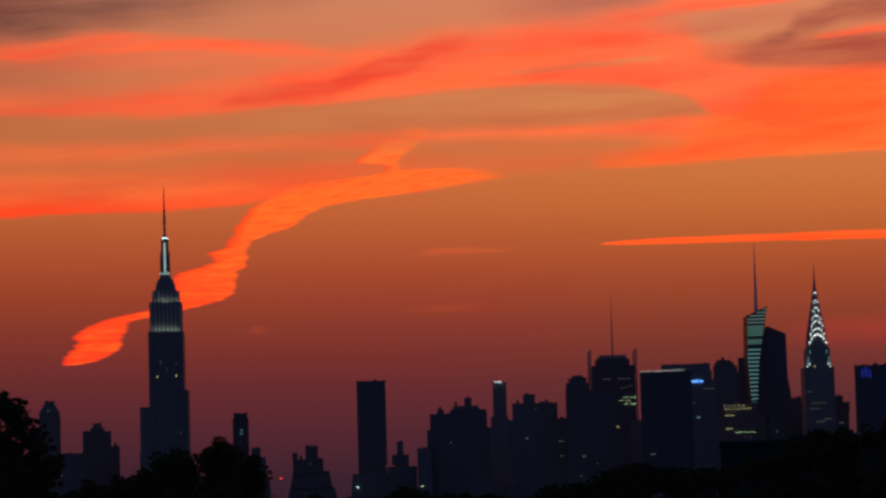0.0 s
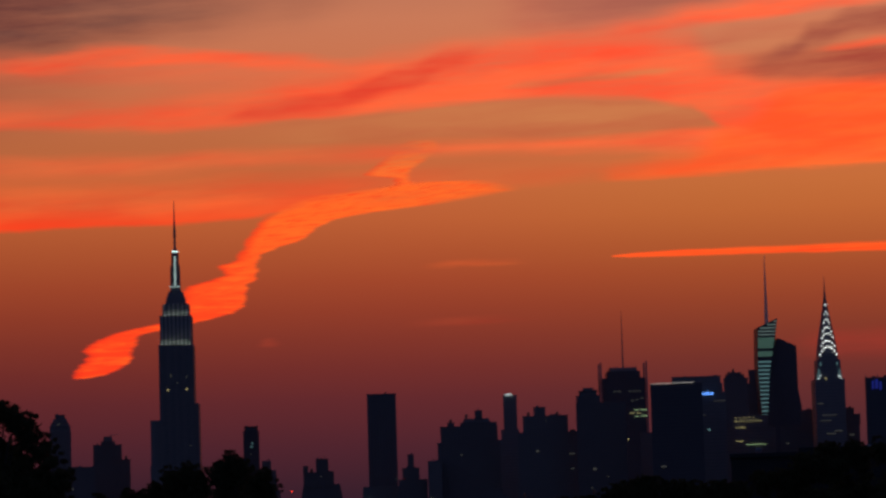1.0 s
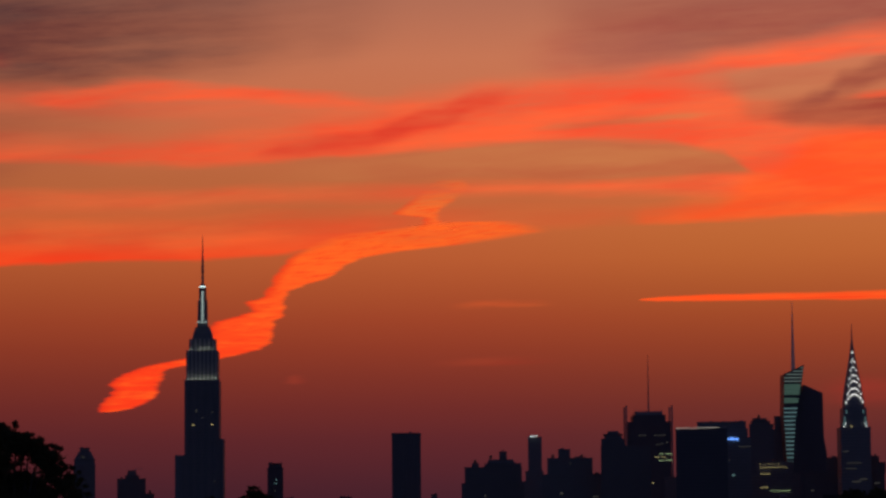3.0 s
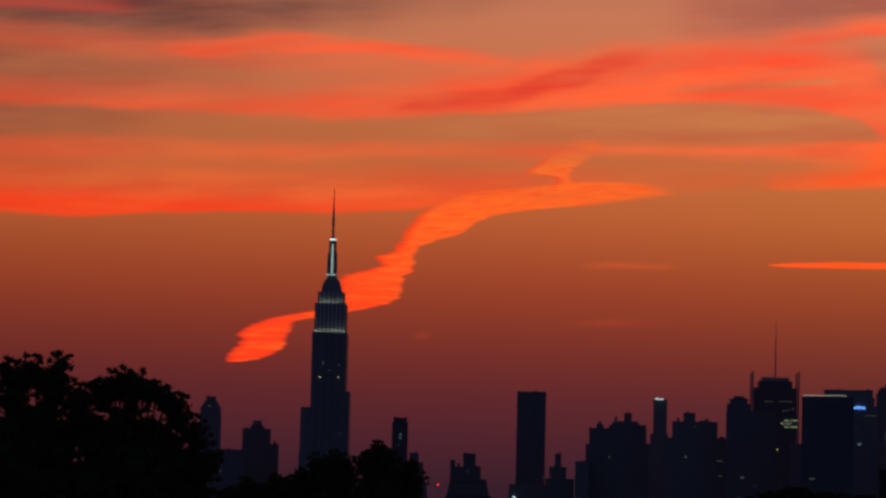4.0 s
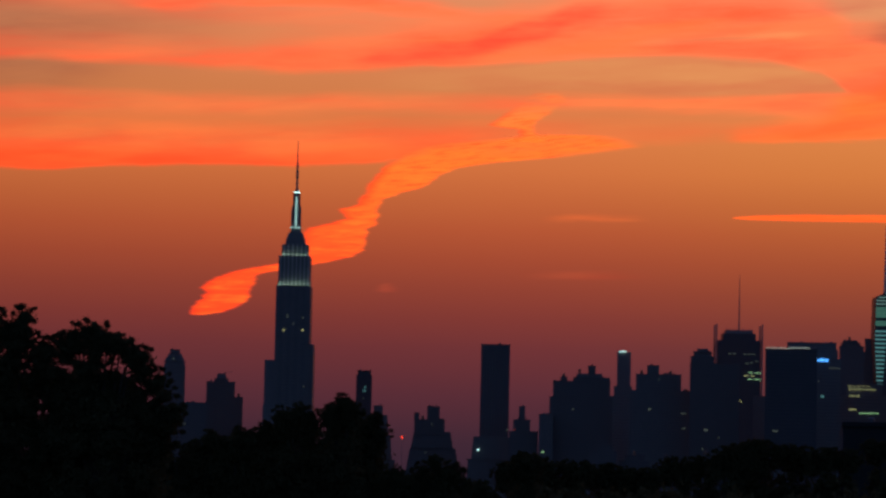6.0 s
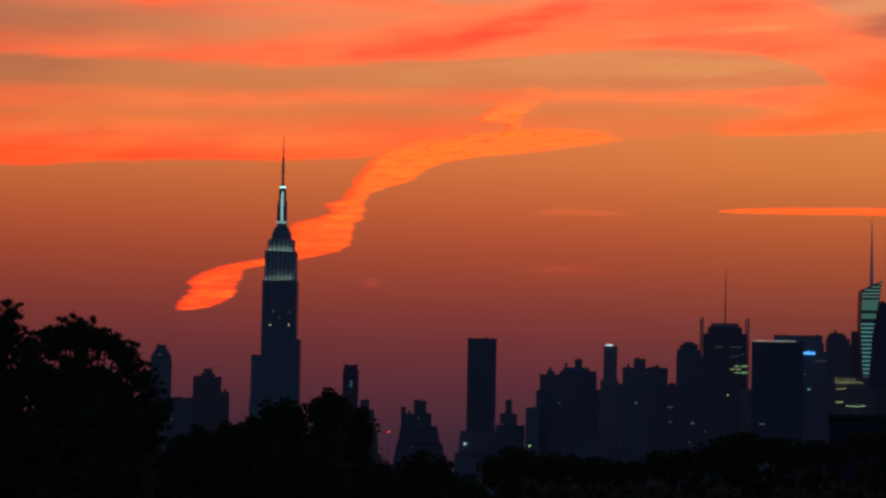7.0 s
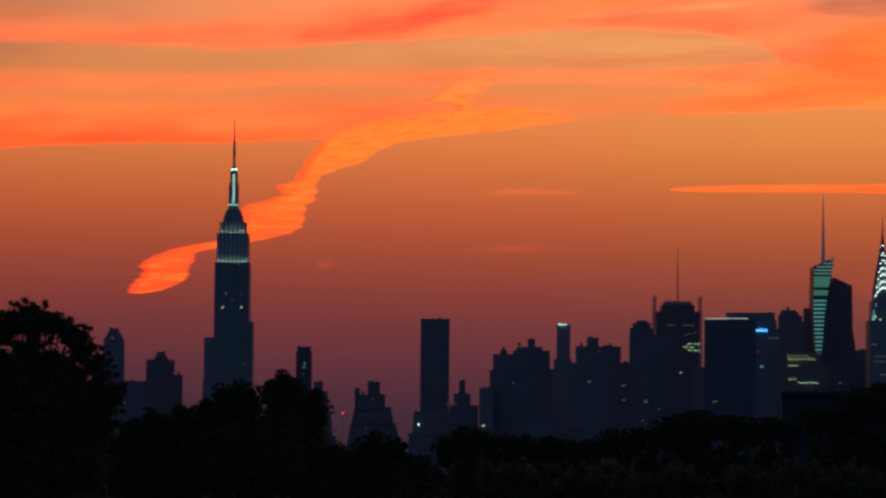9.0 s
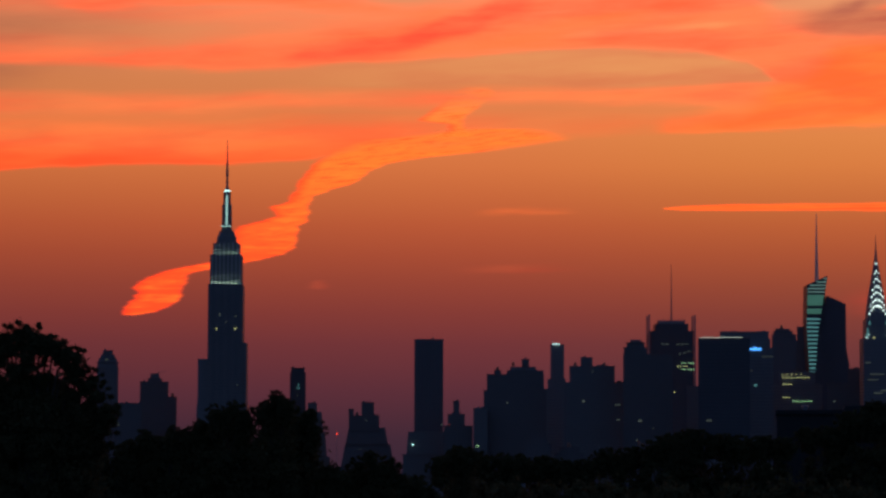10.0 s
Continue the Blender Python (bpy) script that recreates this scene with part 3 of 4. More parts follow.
def art_deco_tower():
    """The tall stepped limestone tower with floodlit top, lit mast and antenna."""
    D, cx = 4000.0, -223.5
    ob = thing("skyscraper", cx, D, 0, "tall stepped limestone skyscraper with floodlit crown and spire", "skyscraper", "far skyline")
    tiers = [(-33.0, 26.0, 0, 130, 0, 60), (-32.2, -18.5, 130, 183.5, 4, 40), (18.0, 25.4, 130, 202.6, 4, 40), (-20.7, 20.7, 130, 271.5, 2, 44),
             (-18.9, 18.9, 271.5, 306.5, 7.5, 40), (-15.8, 15.8, 306.5, 321.0, 13.5, 36)]
    for k, (x0, x1, z0, z1, y0, y1) in enumerate(tiers):
        bm = B()
        box(bm, x0, x1, y0, y1, z0, z1)
        part("wall", bm, LIMESTONE, ob)
        # piers that run up the shaft
        if k >= 3:
            n = (9, 8, 6)[k - 3]
            for i in range(n):
                x = x0 + (x1 - x0) * (i + 0.5) / n
                bm = B()
                box(bm, x - 0.9, x + 0.9, y0 - 0.9, y0, z0 + 0.1, z1 + 0.8)
                part("pier", bm, PIER_STONE if k > 3 else LIMESTONE, ob)
    for x0, x1, y0, y1, z0, z1, top in ((-12.0, 12.0, 15, 33, 321, 329, 0.92), (-10.6, 10.6, 16, 32, 329, 336, 0.8), (-6.6, 6.6, 16.5, 29, 336, 341, 0.86)):
        bm = B()
        box(bm, x0, x1, y0, y1, z0, z1, top)
        part("setback", bm, LIMESTONE, ob)
    bm = B()
    turned(bm, 0, 22, [(341, 5.6), (352, 5.0), (366, 4.5), (380, 4.5), (382.9, 4.2), (386.5, 2.6), (389.5, 1.2)], 20)
    part("mooring_mast", bm, CROWN_STEEL, ob, "ribbed metal mast")
    for s in (-1, 1):
        bm = B()
        box(bm, s * 5.2 - 0.9, s * 5.2 + 0.9, 18.5, 21, 341, 368, 0.6)
        part("wing_buttress", bm, CROWN_STEEL, ob)
    bm = B()
    turned(bm, 0, 22, [(388, 1.5), (400, 1.2), (404, 1.7), (412, 1.2), (416, 1.4), (420, 0.9), (432, 0.6), (446, 0.3)], 10)
    part("antenna", bm, STEEL, ob, "slim dark broadcast antenna")
    for z in (395, 402, 409):
        bm = B()
        box(bm, -2.0, 2.0, 20.8, 23.2, z, z + 0.8)
        part("antenna_array", bm, STEEL, ob)
    # glazed strip of the mast, storey by storey
    for i in range(14):
        bm = B()
        box(bm, -1.1, 1.1, 15.6, 16.2, 344 + i * 2.5, 345.8 + i * 2.5)
        part("mast_window", bm, LAMP_MAST, ob)
    bm = B()
    turned(bm, 0, 22, [(383.2, 3.9), (384.3, 3.8), (385.4, 3.0)], 20)
    part("beacon_ring", bm, LAMP_TIP, ob, "glowing white ring lamp")
    for x0 in (-6.8, -2.4, 2.0):
        bm = B()
        box(bm, x0, x0 + 3.6, 14.0, 14.6, 341.2, 342.3)
        part("deck_lamp", bm, LAMP_MAST, ob)
    # floodlights on the two ledges
    for z, y, half, n in ((271.6, 4.6, 18.9, 8), (306.6, 10.5, 15.8, 6)):
        for i in range(n):
            x = -half + 2 * half * (i + 0.5) / n
            bm = B()
            box(bm, x - 0.9, x + 0.9, y - 0.5, y + 0.5, z, z + 0.5, 0.8)
            part("floodlight", bm, LAMP_FLOOD, ob, "small white floodlight")
    for x0, x1, y, z in ((-20.7, 20.7, 2.0, 271.5), (-18.9, 18.9, 7.5, 306.5)):
        bm = B()
        box(bm, x0, x1, y, y + 0.5, z, z + 1.0)
        part("parapet", bm, LIMESTONE, ob)
    lights(ob, [(-233.8, 218.8, 1.6, 1.6, D + 1.0, LAMP_YELLOW, "window"), (-211.7, 219.2, 1.6, 1.6, D + 1.0, LAMP_YELLOW, "window"),
                (-208.4, 152.4, 1.3, 1.3, D - 0.5, LAMP_DIM, "window"), (-230.1, 235.6, 1.2, 4, D + 1.0, LAMP_DIM, "window"),
                (-211.4, 233.9, 1.2, 2, D + 1.0, LAMP_DIM, "window"), (-222.6, 227.0, 1.0, 2, D + 1.0, LAMP_DIM, "window")])
    return ob


def slab_tower():
    ob = building("plain dark bronze glass slab tower with a flat top", 4000.0, BRONZE_GLASS, [(0.2, 34.4, 0, 206.5)], name="slab_tower", category="skyscraper", deep=40)
    for i in range(11):
        x = -16.6 + i * 3.3
        bm = B()
        box(bm, x - 0.25, x + 0.25, -0.5, 0, 0, 206)
        part("mullion", bm, STEEL, ob)
    return ob


def mast_tower():
    """Glass tower with screen walls that rise past its roof and a thin mast."""
    D, cx = 4710.0, 359.0
    ob = thing("skyscraper", cx, D, 0, "glass office tower with raised corner screens and needle mast", "skyscraper", "far skyline")
    for x0, x1, y0, y1, z0, z1, mat in ((-30, 30, 2, 50, 0, 256, DARK_GLASS), (-23, 23, 4, 46, 256, 265.5, DARK_GLASS), (-19, 19, 8, 40, 265.5, 270.5, STEEL)):
        bm = B()
        box(bm, x0, x1, y0, y1, z0, z1)
        part("wall", bm, mat, ob)
    for x in (-31.8, 31.8):
        for y in (4, 46):
            bm = B()
            box(bm, x - 0.9, x + 0.9, y - 4, y + 4, 0, 278.5)
            part("screen", bm, STEEL, ob, "ceramic rod screen wall")
    for i in range(9):
        bm = B()
        box(bm, -18 + i * 4.5 - 0.3, -18 + i * 4.5 + 0.3, 8, 8.6, 270.5, 273.5)
        part("rail_post", bm, STEEL, ob)
    bm = B()
    turned(bm, 0.8, 24, [(270, 1.3), (300, 0.9), (325, 0.6), (350, 0.25)], 8)
    part("mast", bm, STEEL, ob, "thin needle mast")
    rows = []
    for z, x0, x1, mat in ((211, 372, 390, LAMP_GREEN), (206.5, 366, 381, LAMP_YELLOW), (202, 372, 388, LAMP_GREEN)):
        x = x0
        k = 0
        while x < x1:
            rows.append((x + 1.2, z, 1.7, 1.2, D + 1.5, mat if k % 4 != 2 else LAMP_DIM, "window"))
            x += 3.1
            k += 1
    rows += [(x, 236 + (x % 3), 4, 1.2, D + 1.5, LAMP_DIM, "window") for x in (346, 352, 367, 373, 379)]
    rows += [(x, 224 + (x % 5), 3, 1.4, D + 1.5, LAMP_DIM, "window") for x in (370, 376, 383)]
    lights(ob, rows)
    return ob


def faceted_tower():
    """Crystal glass tower: a leaning facet of lit floors, a dark flank and a spire."""
    D, cx = 4263.0, 510.0
    ob = thing("skyscraper", cx, D, 0, "faceted glass skyscraper with teal lit floors and spire", "skyscraper", "far skyline")

    def prism(pts, y0, y1, mat, name, label=""):
        bm = B()
        f = [bm.verts.new((x - cx, y0, z)) for x, z in pts]
        b = [bm.verts.new((x - cx, y1, z)) for x, z in pts]
        bm.faces.new(f)
        bm.faces.new(b[::-1])
        for i in range(len(pts)):
            j = (i + 1) % len(pts)
            bm.faces.new((f[j], f[i], b[i], b[j]))
        return part(name, bm, mat, ob, label)

    prism([(496, 0), (523, 0), (523, 170), (511, 233), (521.5, 302.5), (496, 291), (494.6, 234), (498, 173)], 0, 44, DARK_GLASS, "wall")
    prism([(506, 0), (550, 0), (549, 190), (545.5, 212), (545, 267), (521.5, 277.5), (508, 240)], 6, 50, DARK_GLASS, "flank", "dark glass flank")

    def edges(z):
        left = 498 - (z - 173) * 0.0557 if z < 234 else 494.6 + (z - 234) * 0.0246
        right = 505.3 + (z - 173) * 0.072 if z < 233 else 509.8 + (z - 233) * 0.171
        return left, right

    # single lit floors below, two full bright storeys' bands, thin lines under the roof
    floors = [(174.2 + 5.15 * i, 2.0, LAMP_TEAL) for i in range(15)] + [(254.2, 6.6, LAMP_SEA), (264.6, 13.6, LAMP_SEA)] + [(281.0 + 4.2 * i, 1.5, LAMP_PALE) for i in range(5)]
    for z, h, mat in floors:
        storeys = max(1, round(h / 2.2))
        for q in range(storeys):
            zz, hh = z + q * h / storeys, h / storeys - (0.25 if storeys > 1 else 0)
            l, r = edges(zz)
            if zz > 288:
                l += (zz - 288) * 2.05
            if r - l > 1.5:
                bm = B()
                box(bm, l + 0.3 - cx, r - 0.4 - cx, -0.5, 0.1, zz, zz + hh)
                part("lit_floor", bm, mat, ob)
    bm = B()
    turned(bm, 0, 20, [(285, 3.0), (310, 2.3), (340, 1.4), (384, 0.3)], 8)
    part("spire", bm, LIT_SPIRE_STEEL, ob, "thin pale lattice spire")
    for i in range(12):
        bm = B()
        w = 2.8 - i * 0.17
        box(bm, -w, w, 19, 21, 300 + i * 6, 300.5 + i * 6)
        part("spire_ring", bm, LIT_SPIRE_STEEL, ob)
    return ob


def crowned_tower():
    """Art deco tower with a sunburst steel crown of lit triangular windows."""
    D, cx = 3800.0, 521.5
    ob = thing("skyscraper", cx, D, 0, "art deco skyscraper with arched steel crown of lit triangles", "skyscraper", "far skyline")
    for x0, x1, y0, y1, z0, z1, t in ((-16.8, 16.8, 0, 34, 0, 200, 1), (-13.6, 13.6, 3, 31, 200, 222, 0.96), (-11, 11, 5, 29, 222, 231, 0.95)):
        bm = B()
        box(bm, x0, x1, y0, y1, z0, z1, t)
        part("wall", bm, LIMESTONE, ob)
    profile = [(228, 12.6), (236, 11.6), (246, 10.0), (256, 8.2), (266, 6.2), (276, 4.3), (284, 2.9), (291, 1.8), (300, 0.9), (318, 0.15)]
    bm = B()
    turned(bm, 0, 17, profile, 8, math.pi / 8)
    part("crown", bm, CROWN_STEEL, ob, "tapered stainless steel crown and needle")

    def crown_radius(z):
        return float(np.interp(z, [p[0] for p in profile], [p[1] for p in profile]))

    # nested arches with triangular windows
    arches = [(236.9, 9.3, 9.0, 9), (243.9, 7.6, 6.5, 7), (252.1, 6.2, 5.2, 6), (259.1, 4.8, 4.4, 5), (268.0, 3.1, 3.6, 4), (276.4, 2.0, 2.6, 3), (285.5, 0.5, 0.6, 2)]
    for zt, w, drop, n in arches:
        for i in range(n):
            a = -1 + 2 * i / (n - 1)
            x, z = w * a, zt - drop * a * a
            s = 0.62 + 0.035 * w
            y = 17 - 0.96 * crown_radius(z) - 0.8
            bm = B()
            pts = [(x - s, z - s * 1.1), (x + s, z - s * 1.1), (x, z + s * 1.5)]
            f = [bm.verts.new((px, y, pz)) for px, pz in pts]
            b = [bm.verts.new((px, y + 0.5, pz)) for px, pz in pts]
            bm.faces.new(f)
            bm.faces.new(b[::-1])
            for q in range(3):
                bm.faces.new((f[(q + 1) % 3], f[q], b[q], b[(q + 1) % 3]))
            part("triangular_window", bm, LAMP_CROWN, ob)
        # rib of the arch
        bm = B()
        for i in range(12):
            ends = [((w + 1.3) * a, zt + 1.6 - drop * a * a) for a in (-1 + 2 * i / 12, -1 + 2 * (i + 1) / 12)]
            y = 17 - 0.94 * crown_radius(zt)
            v = [bm.verts.new((p[0], yy, p[1] + dz)) for p in ends for yy in (y, y + 1.2) for dz in (0, 0.6)]
            bmesh.ops.convex_hull(bm, input=v)
        part("arch_rib", bm, CROWN_STEEL, ob)
    for s in (-1, 1):
        for x, z in ((12.6, 203), (10.5, 206), (14.2, 201)):
            bm = B()
            box(bm, s * x - 0.8, s * x + 0.8, 1.4, 2.4, z - 2.6, z - 2.0)
            part("floodlight", bm, LAMP_WHITE, ob)
        # teal glowing slabs added to stand in for floodlit wall on both shoulders
        for x, z, h in ((11.6, 208, 7), (9.4, 217, 4), (13.2, 203, 4)):
            bm = B()
            box(bm, s * x - 0.6, s * x + 0.6, 2.4, 3.0, z - h / 2, z + h / 2)
            part("window", bm, LAMP_TEAL, ob)
    lights(ob, [(509.7, 172.3, 6, 1.0, D - 0.5, LAMP_DIM, "window"), (519.4, 159.3, 16, 0.8, D - 0.5, LAMP_DIM, "window"),
                (515.3, 153.1, 12, 0.7, D - 0.5, LAMP_DIM, "window"), (528.9, 141.2, 9, 1.1, D - 0.5, LAMP_DIM, "window"),
                (521.1, 138.3, 10, 1.1, D - 0.5, LAMP_DIM, "window"), (516.6, 200.7, 2, 1.2, D - 0.5, LAMP_YELLOW, "window")])
    return ob


def rows_of(x0, x1, z, pitch, w, h, mat):
    out = []
    x = x0
    while x <= x1:
        out.append((x, z, w, h, mat, "window"))
        x += pitch
    return out


art_deco_tower()
slab_tower()
mast_tower()
faceted_tower()
crowned_tower()

W = "window"
# south of the tall tower
building("dark residential tower with a chamfered stepped cap", 4100.0, GREY_BRICK, [(-383.8, -357.7, 0, 176), (-383.6, -357.9, 176, 183, .93), (-382.6, -358.9, 183, 188.5, .88), (-379.6, -361.6, 188.5, 193, .88), (-376.6, -364.6, 193, 197, .95)],
         lit=[(-372.3, 186.3, 3.5, 1.2, LAMP_DIM, W)], name="apartment_tower")
building("low dark block between two towers", 4000.0, BRICK, [(-352, -322, 0, 130.2)], lit=[(-348.1, 105.4, 1.3, 2, LAMP_DIM, W)])
building("stepped dark brick tower with a rooftop drum", 4100.0, BRICK, [(-331.3, -287, 0, 141), (-331.3, -297, 141, 159.2), (-322, -305, 159.2, 163), (-319.6, -307.4, 163, 170, .8)], tanks=[(-292, 143.5)], name="apartment_tower", jib=(-309, 168.5))
building("slim tower with chamfered top and lit windows", 4200.0, DARK_GLASS, [(-153.9, -134.3, 0, 174.8), (-152.6, -135.6, 174.8, 180.6, .93)],
         lit=[(-143.1, 160.3, 1.2, 2.5, LAMP_TEAL, W), (-143.7, 156.1, 3.6, 1.0, LAMP_TEAL, W), (-145.0, 147.0, 1.2, 1.2, LAMP_DIM, W)], name="office_tower")
building("sloping-sided dark block with narrow top", 4100.0, GREY_BRICK, [(-146, -99, 0, 70, .9), (-140, -105, 70, 100, .86), (-134, -110, 100, 124, .86), (-128.4, -117.4, 110, 134.3)], lit=[(-141.4, 99.9, 1.2, 1.2, LAMP_DIM, W)])
building("stepped pyramid-like dark apartment block", 4050.0, BRICK, [(-92, -18, 0, 55, .93), (-87.5, -23, 55, 84, .84), (-81.5, -31, 84, 104, .86), (-77.9, -41.5, 100, 117.5), (-78.1, -72, 117.5, 125.4), (-62.7, -47.8, 117.5, 133.2)],
         lit=[(-56.9, 112.9, 1.3, 1.3, LAMP_DIM, W), (-63.7, 78.5, 1.2, 1.2, LAMP_DIM, W)], tanks=[(-68, 120)])
# round the slab
building("low stepped block at the foot of the slab tower", 3950.0, GREY_BRICK, [(-22, 44, 0, 45, .95), (-14, 40, 45, 70, .95), (-9, 38, 70, 97, .9)], lit=[(-1.1, 81.6, 1.5, 1.5, LAMP_TIP, "lamp")])
building("small dark tower with a narrow chimney top", 3900.0, BRICK, [(34.3, 67.4, 0, 102.1), (38.8, 58.3, 102.1, 115.4), (45.1, 52.2, 115.4, 130.8)],
         lit=[(31.7, 104.0, 2.1, 1.2, LAMP_DIM, W), (40.8, 104.1, 0.9, 0.9, LAMP_RED_DIM, "beacon")])
building("narrow dark building with a flat roof", 3885.0, GREY_BRICK, [(68, 84, 0, 122)], lit=[(73.0, 79.3, 2.6, 1.2, LAMP_GREEN, W)])
# central cluster
building("broad dark apartment block with stepped roofline", 3900.0, BRICK, [(80, 152, 0, 143), (83.7, 149.5, 143, 161.5), (92.1, 100, 161.5, 165.8), (107.2, 148.8, 161.5, 165.7), (109.5, 141.2, 165.7, 171, .9), (123.8, 132.3, 171, 179.2)],
         tanks=[(96, 168), (114, 173.4)], lit=[(107.3, 129.2, 1.4, 2, LAMP_DIM, W)])
lit_top = building("slender dark tower with white lamps on top", 4100.0, CONCRETE, [(157.0, 183.2, 0, 152), (161.6, 183.2, 152, 164), (165, 181.5, 164, 205.5)], name="office_tower")
lights(lit_top, [(168.4, 206.9, 1.3, 1.3, 4099, LAMP_TIP, "roof_lamp"), (171.9, 206.9, 1.4, 1.5, 4099, LAMP_TIP, "roof_lamp"), (175.2, 206.7, 1.2, 1.2, 4099, LAMP_TIP, "roof_lamp")])
building("broad dark apartment block with a central rooftop house", 3850.0, GREY_BRICK, [(170, 240, 0, 150.5), (176.6, 228, 150.5, 169), (189.2, 202.7, 169, 179)],
         tanks=[(183, 171.5), (216, 171.2)], lit=[(192.5, 129.7, 3, 2.4, LAMP_DIM, W), (203.0, 163.9, 1.2, 1.2, LAMP_DIM, W), *rows_of(229, 235.5, 125.6, 2.2, 1.8, 1.2, LAMP_DIM), *rows_of(230.5, 234.5, 108.8, 2.2, 1.8, 1.2, LAMP_DIM)])
building("dark tower with a rounded stepped top", 3800.0, BRICK, [(234.6, 290, 0, 180), (235.2, 262.1, 180, 188), (238, 259, 188, 193.5, .92), (242, 255, 193.5, 197.6, .9)],
         lit=[(292.4, 138.7, 1.3, 1.5, LAMP_YELLOW, W), (253.5, 106.4, 4, 2.4, LAMP_DIM, W), (249.9, 84.9, 1.5, 1.5, LAMP_DIM, W), (268.1, 97.8, 1.2, 1.2, LAMP_DIM, W)], name="apartment_tower")
building("wide dark office box with a lit roof edge", 3700.0, DARK_GLASS, [(310.5, 367, 0, 193.4)], lit=[(401.5, 102.6, .1, .1, LAMP_DIM, W), (322.4, 104.2, 6, 1.6, LAMP_DIM, W),
         (323.5, 194.9, 24.5, .5, LAMP_EAVE, "roof_edge_lamp"), (347, 195.2, 22.5, .5, LAMP_EAVE, "roof_edge_lamp")], name="office_building")
sign_tower = building("broad dark office tower with a glowing blue sign", 3800.0, CONCRETE, [(340, 403, 0, 188), (343.5, 398, 188, 206.2), (396, 400, 188, 199)], name="office_building",
         lit=[*rows_of(391, 402, 178.5, 2.6, 2.0, 0.9, LAMP_DIM), (383.3, 146.6, 3.4, 2, LAMP_TEAL, W), (378.8, 163.2, 1.2, 1.2, LAMP_DIM, W)])
building("low dark block between two office towers", 4000.0, GREY_BRICK, [(322, 346, 0, 152)])
# the sign's lettering as plain bars
lights(sign_tower, [(x, 187.4 + dz, w, h, 3799, LAMP_BLUE, "sign_bar") for x, w, h, dz in ((374.6, 3.4, 3.4, 0), (378.2, 2.0, 2.4, -.4), (380.9, 1.8, 3.2, 0), (383.4, 2.2, 3.2, 0), (386.0, 1.2, 2.6, -.3), (388.2, 2.2, 2.6, -.3))])
building("dark rounded-shoulder apartment tower", 4200.0, BRICK, [(444, 474, 0, 224), (446, 469.6, 224, 228, .95), (448.5, 465.5, 228, 231)], tanks=[(456, 233.5)], name="apartment_tower")
building("dark slim tower beside the glass skyscraper", 4300.0, GREY_BRICK, [(478, 508, 0, 222), (486.6, 506, 222, 239)], name="apartment_tower")
building("dark office block with rows of warm lit windows", 3900.0, CONCRETE, [(403, 470, 0, 150), (421, 462, 150, 165)], name="office_building",
         lit=[*rows_of(424.6, 448, 162.8, 5.2, 1.6, 0.6, LAMP_YELLOW), *rows_of(425, 454, 159.2, 3.2, 1.6, 0.7, LAMP_YELLOW), *rows_of(425.5, 437, 151.6, 3.0, 1.6, 0.8, LAMP_YELLOW),
              *rows_of(425.5, 433, 136.2, 3.0, 1.7, 0.9, LAMP_YELLOW), *rows_of(437, 457, 132.0, 3.3, 1.8, 0.8, LAMP_GREEN), *rows_of(426, 440, 155.6, 4.7, 1.5, .8, LAMP_DIM)])
building("low dark block at the foot of the crowned tower", 3850.0, BRICK, [(470, 560, 0, 150), (494, 511, 150, 167), (543, 554, 150, 168), (554, 561, 150, 161)],
         lit=[(551.1, 138.1, 6, 1.2, LAMP_DIM, W), (477.9, 130.5, 3, 1.2, LAMP_DIM, W)])
right_tower = building("dark tower with blue-lit crown panels", 3600.0, DARK_GLASS, [(531.7, 575, 0, 189.5)], name="office_tower", lit=[(540, 182, 2.6, 9, LAMP_DEEP, "crown_panel"), (544, 183, 3.4, 10, LAMP_DEEP, "crown_panel"), (548, 181, 2.6, 9, LAMP_DEEP, "crown_panel")])
for x in (-20.5, -8, 3, 14):
    bm = B()
    turned(bm, x, 4, [(189, .5), (193.5, .3)], 6)
    part("roof_mast", bm, STEEL, right_tower)

# lower city that fills the gaps, block by block
rng = random.Random(4)
for i in range(46):
    x = -420 + i * 24 + rng.uniform(-5, 5)
    h = rng.uniform(30, 52) if x < 60 else rng.uniform(48, 82)
    w = rng.uniform(18, 34)
    lit = []
    if rng.random() < 0.3:
        lit = [(x + rng.uniform(-6, 6), h - rng.uniform(6, 20), 1.3, 1.2, LAMP_DIM, W)]
    building("low dark city block far beyond the trees", 3500.0 + rng.uniform(-80, 80), (BRICK, GREY_BRICK, BRICK)[i % 3], [(x - w / 2, x + w / 2, 0, h - 6), (x - w * .3, x + w * .35, h - 6, h)],
             tanks=[(x, h + 2.4)] if i % 3 == 0 else (), lit=lit, name="city_block", group="low city")

# red beacon on a thin pole
beacon = thing("beacon_pole", -68.2, 3000.0, 0, "thin steel pole with a red warning lamp", "pole")
bm = B()
turned(bm, 0, 0, [(0, 0.3), (72.2, 0.1)], 8)
part("pole", bm, STEEL, beacon)
bm = B()
turned(bm, 0, 0, [(72.2, 0.4), (72.6, 0.75), (73.2, 0.75), (73.6, 0.3)], 10)
part("lamp", bm, LAMP_RED, beacon, "red warning lamp")


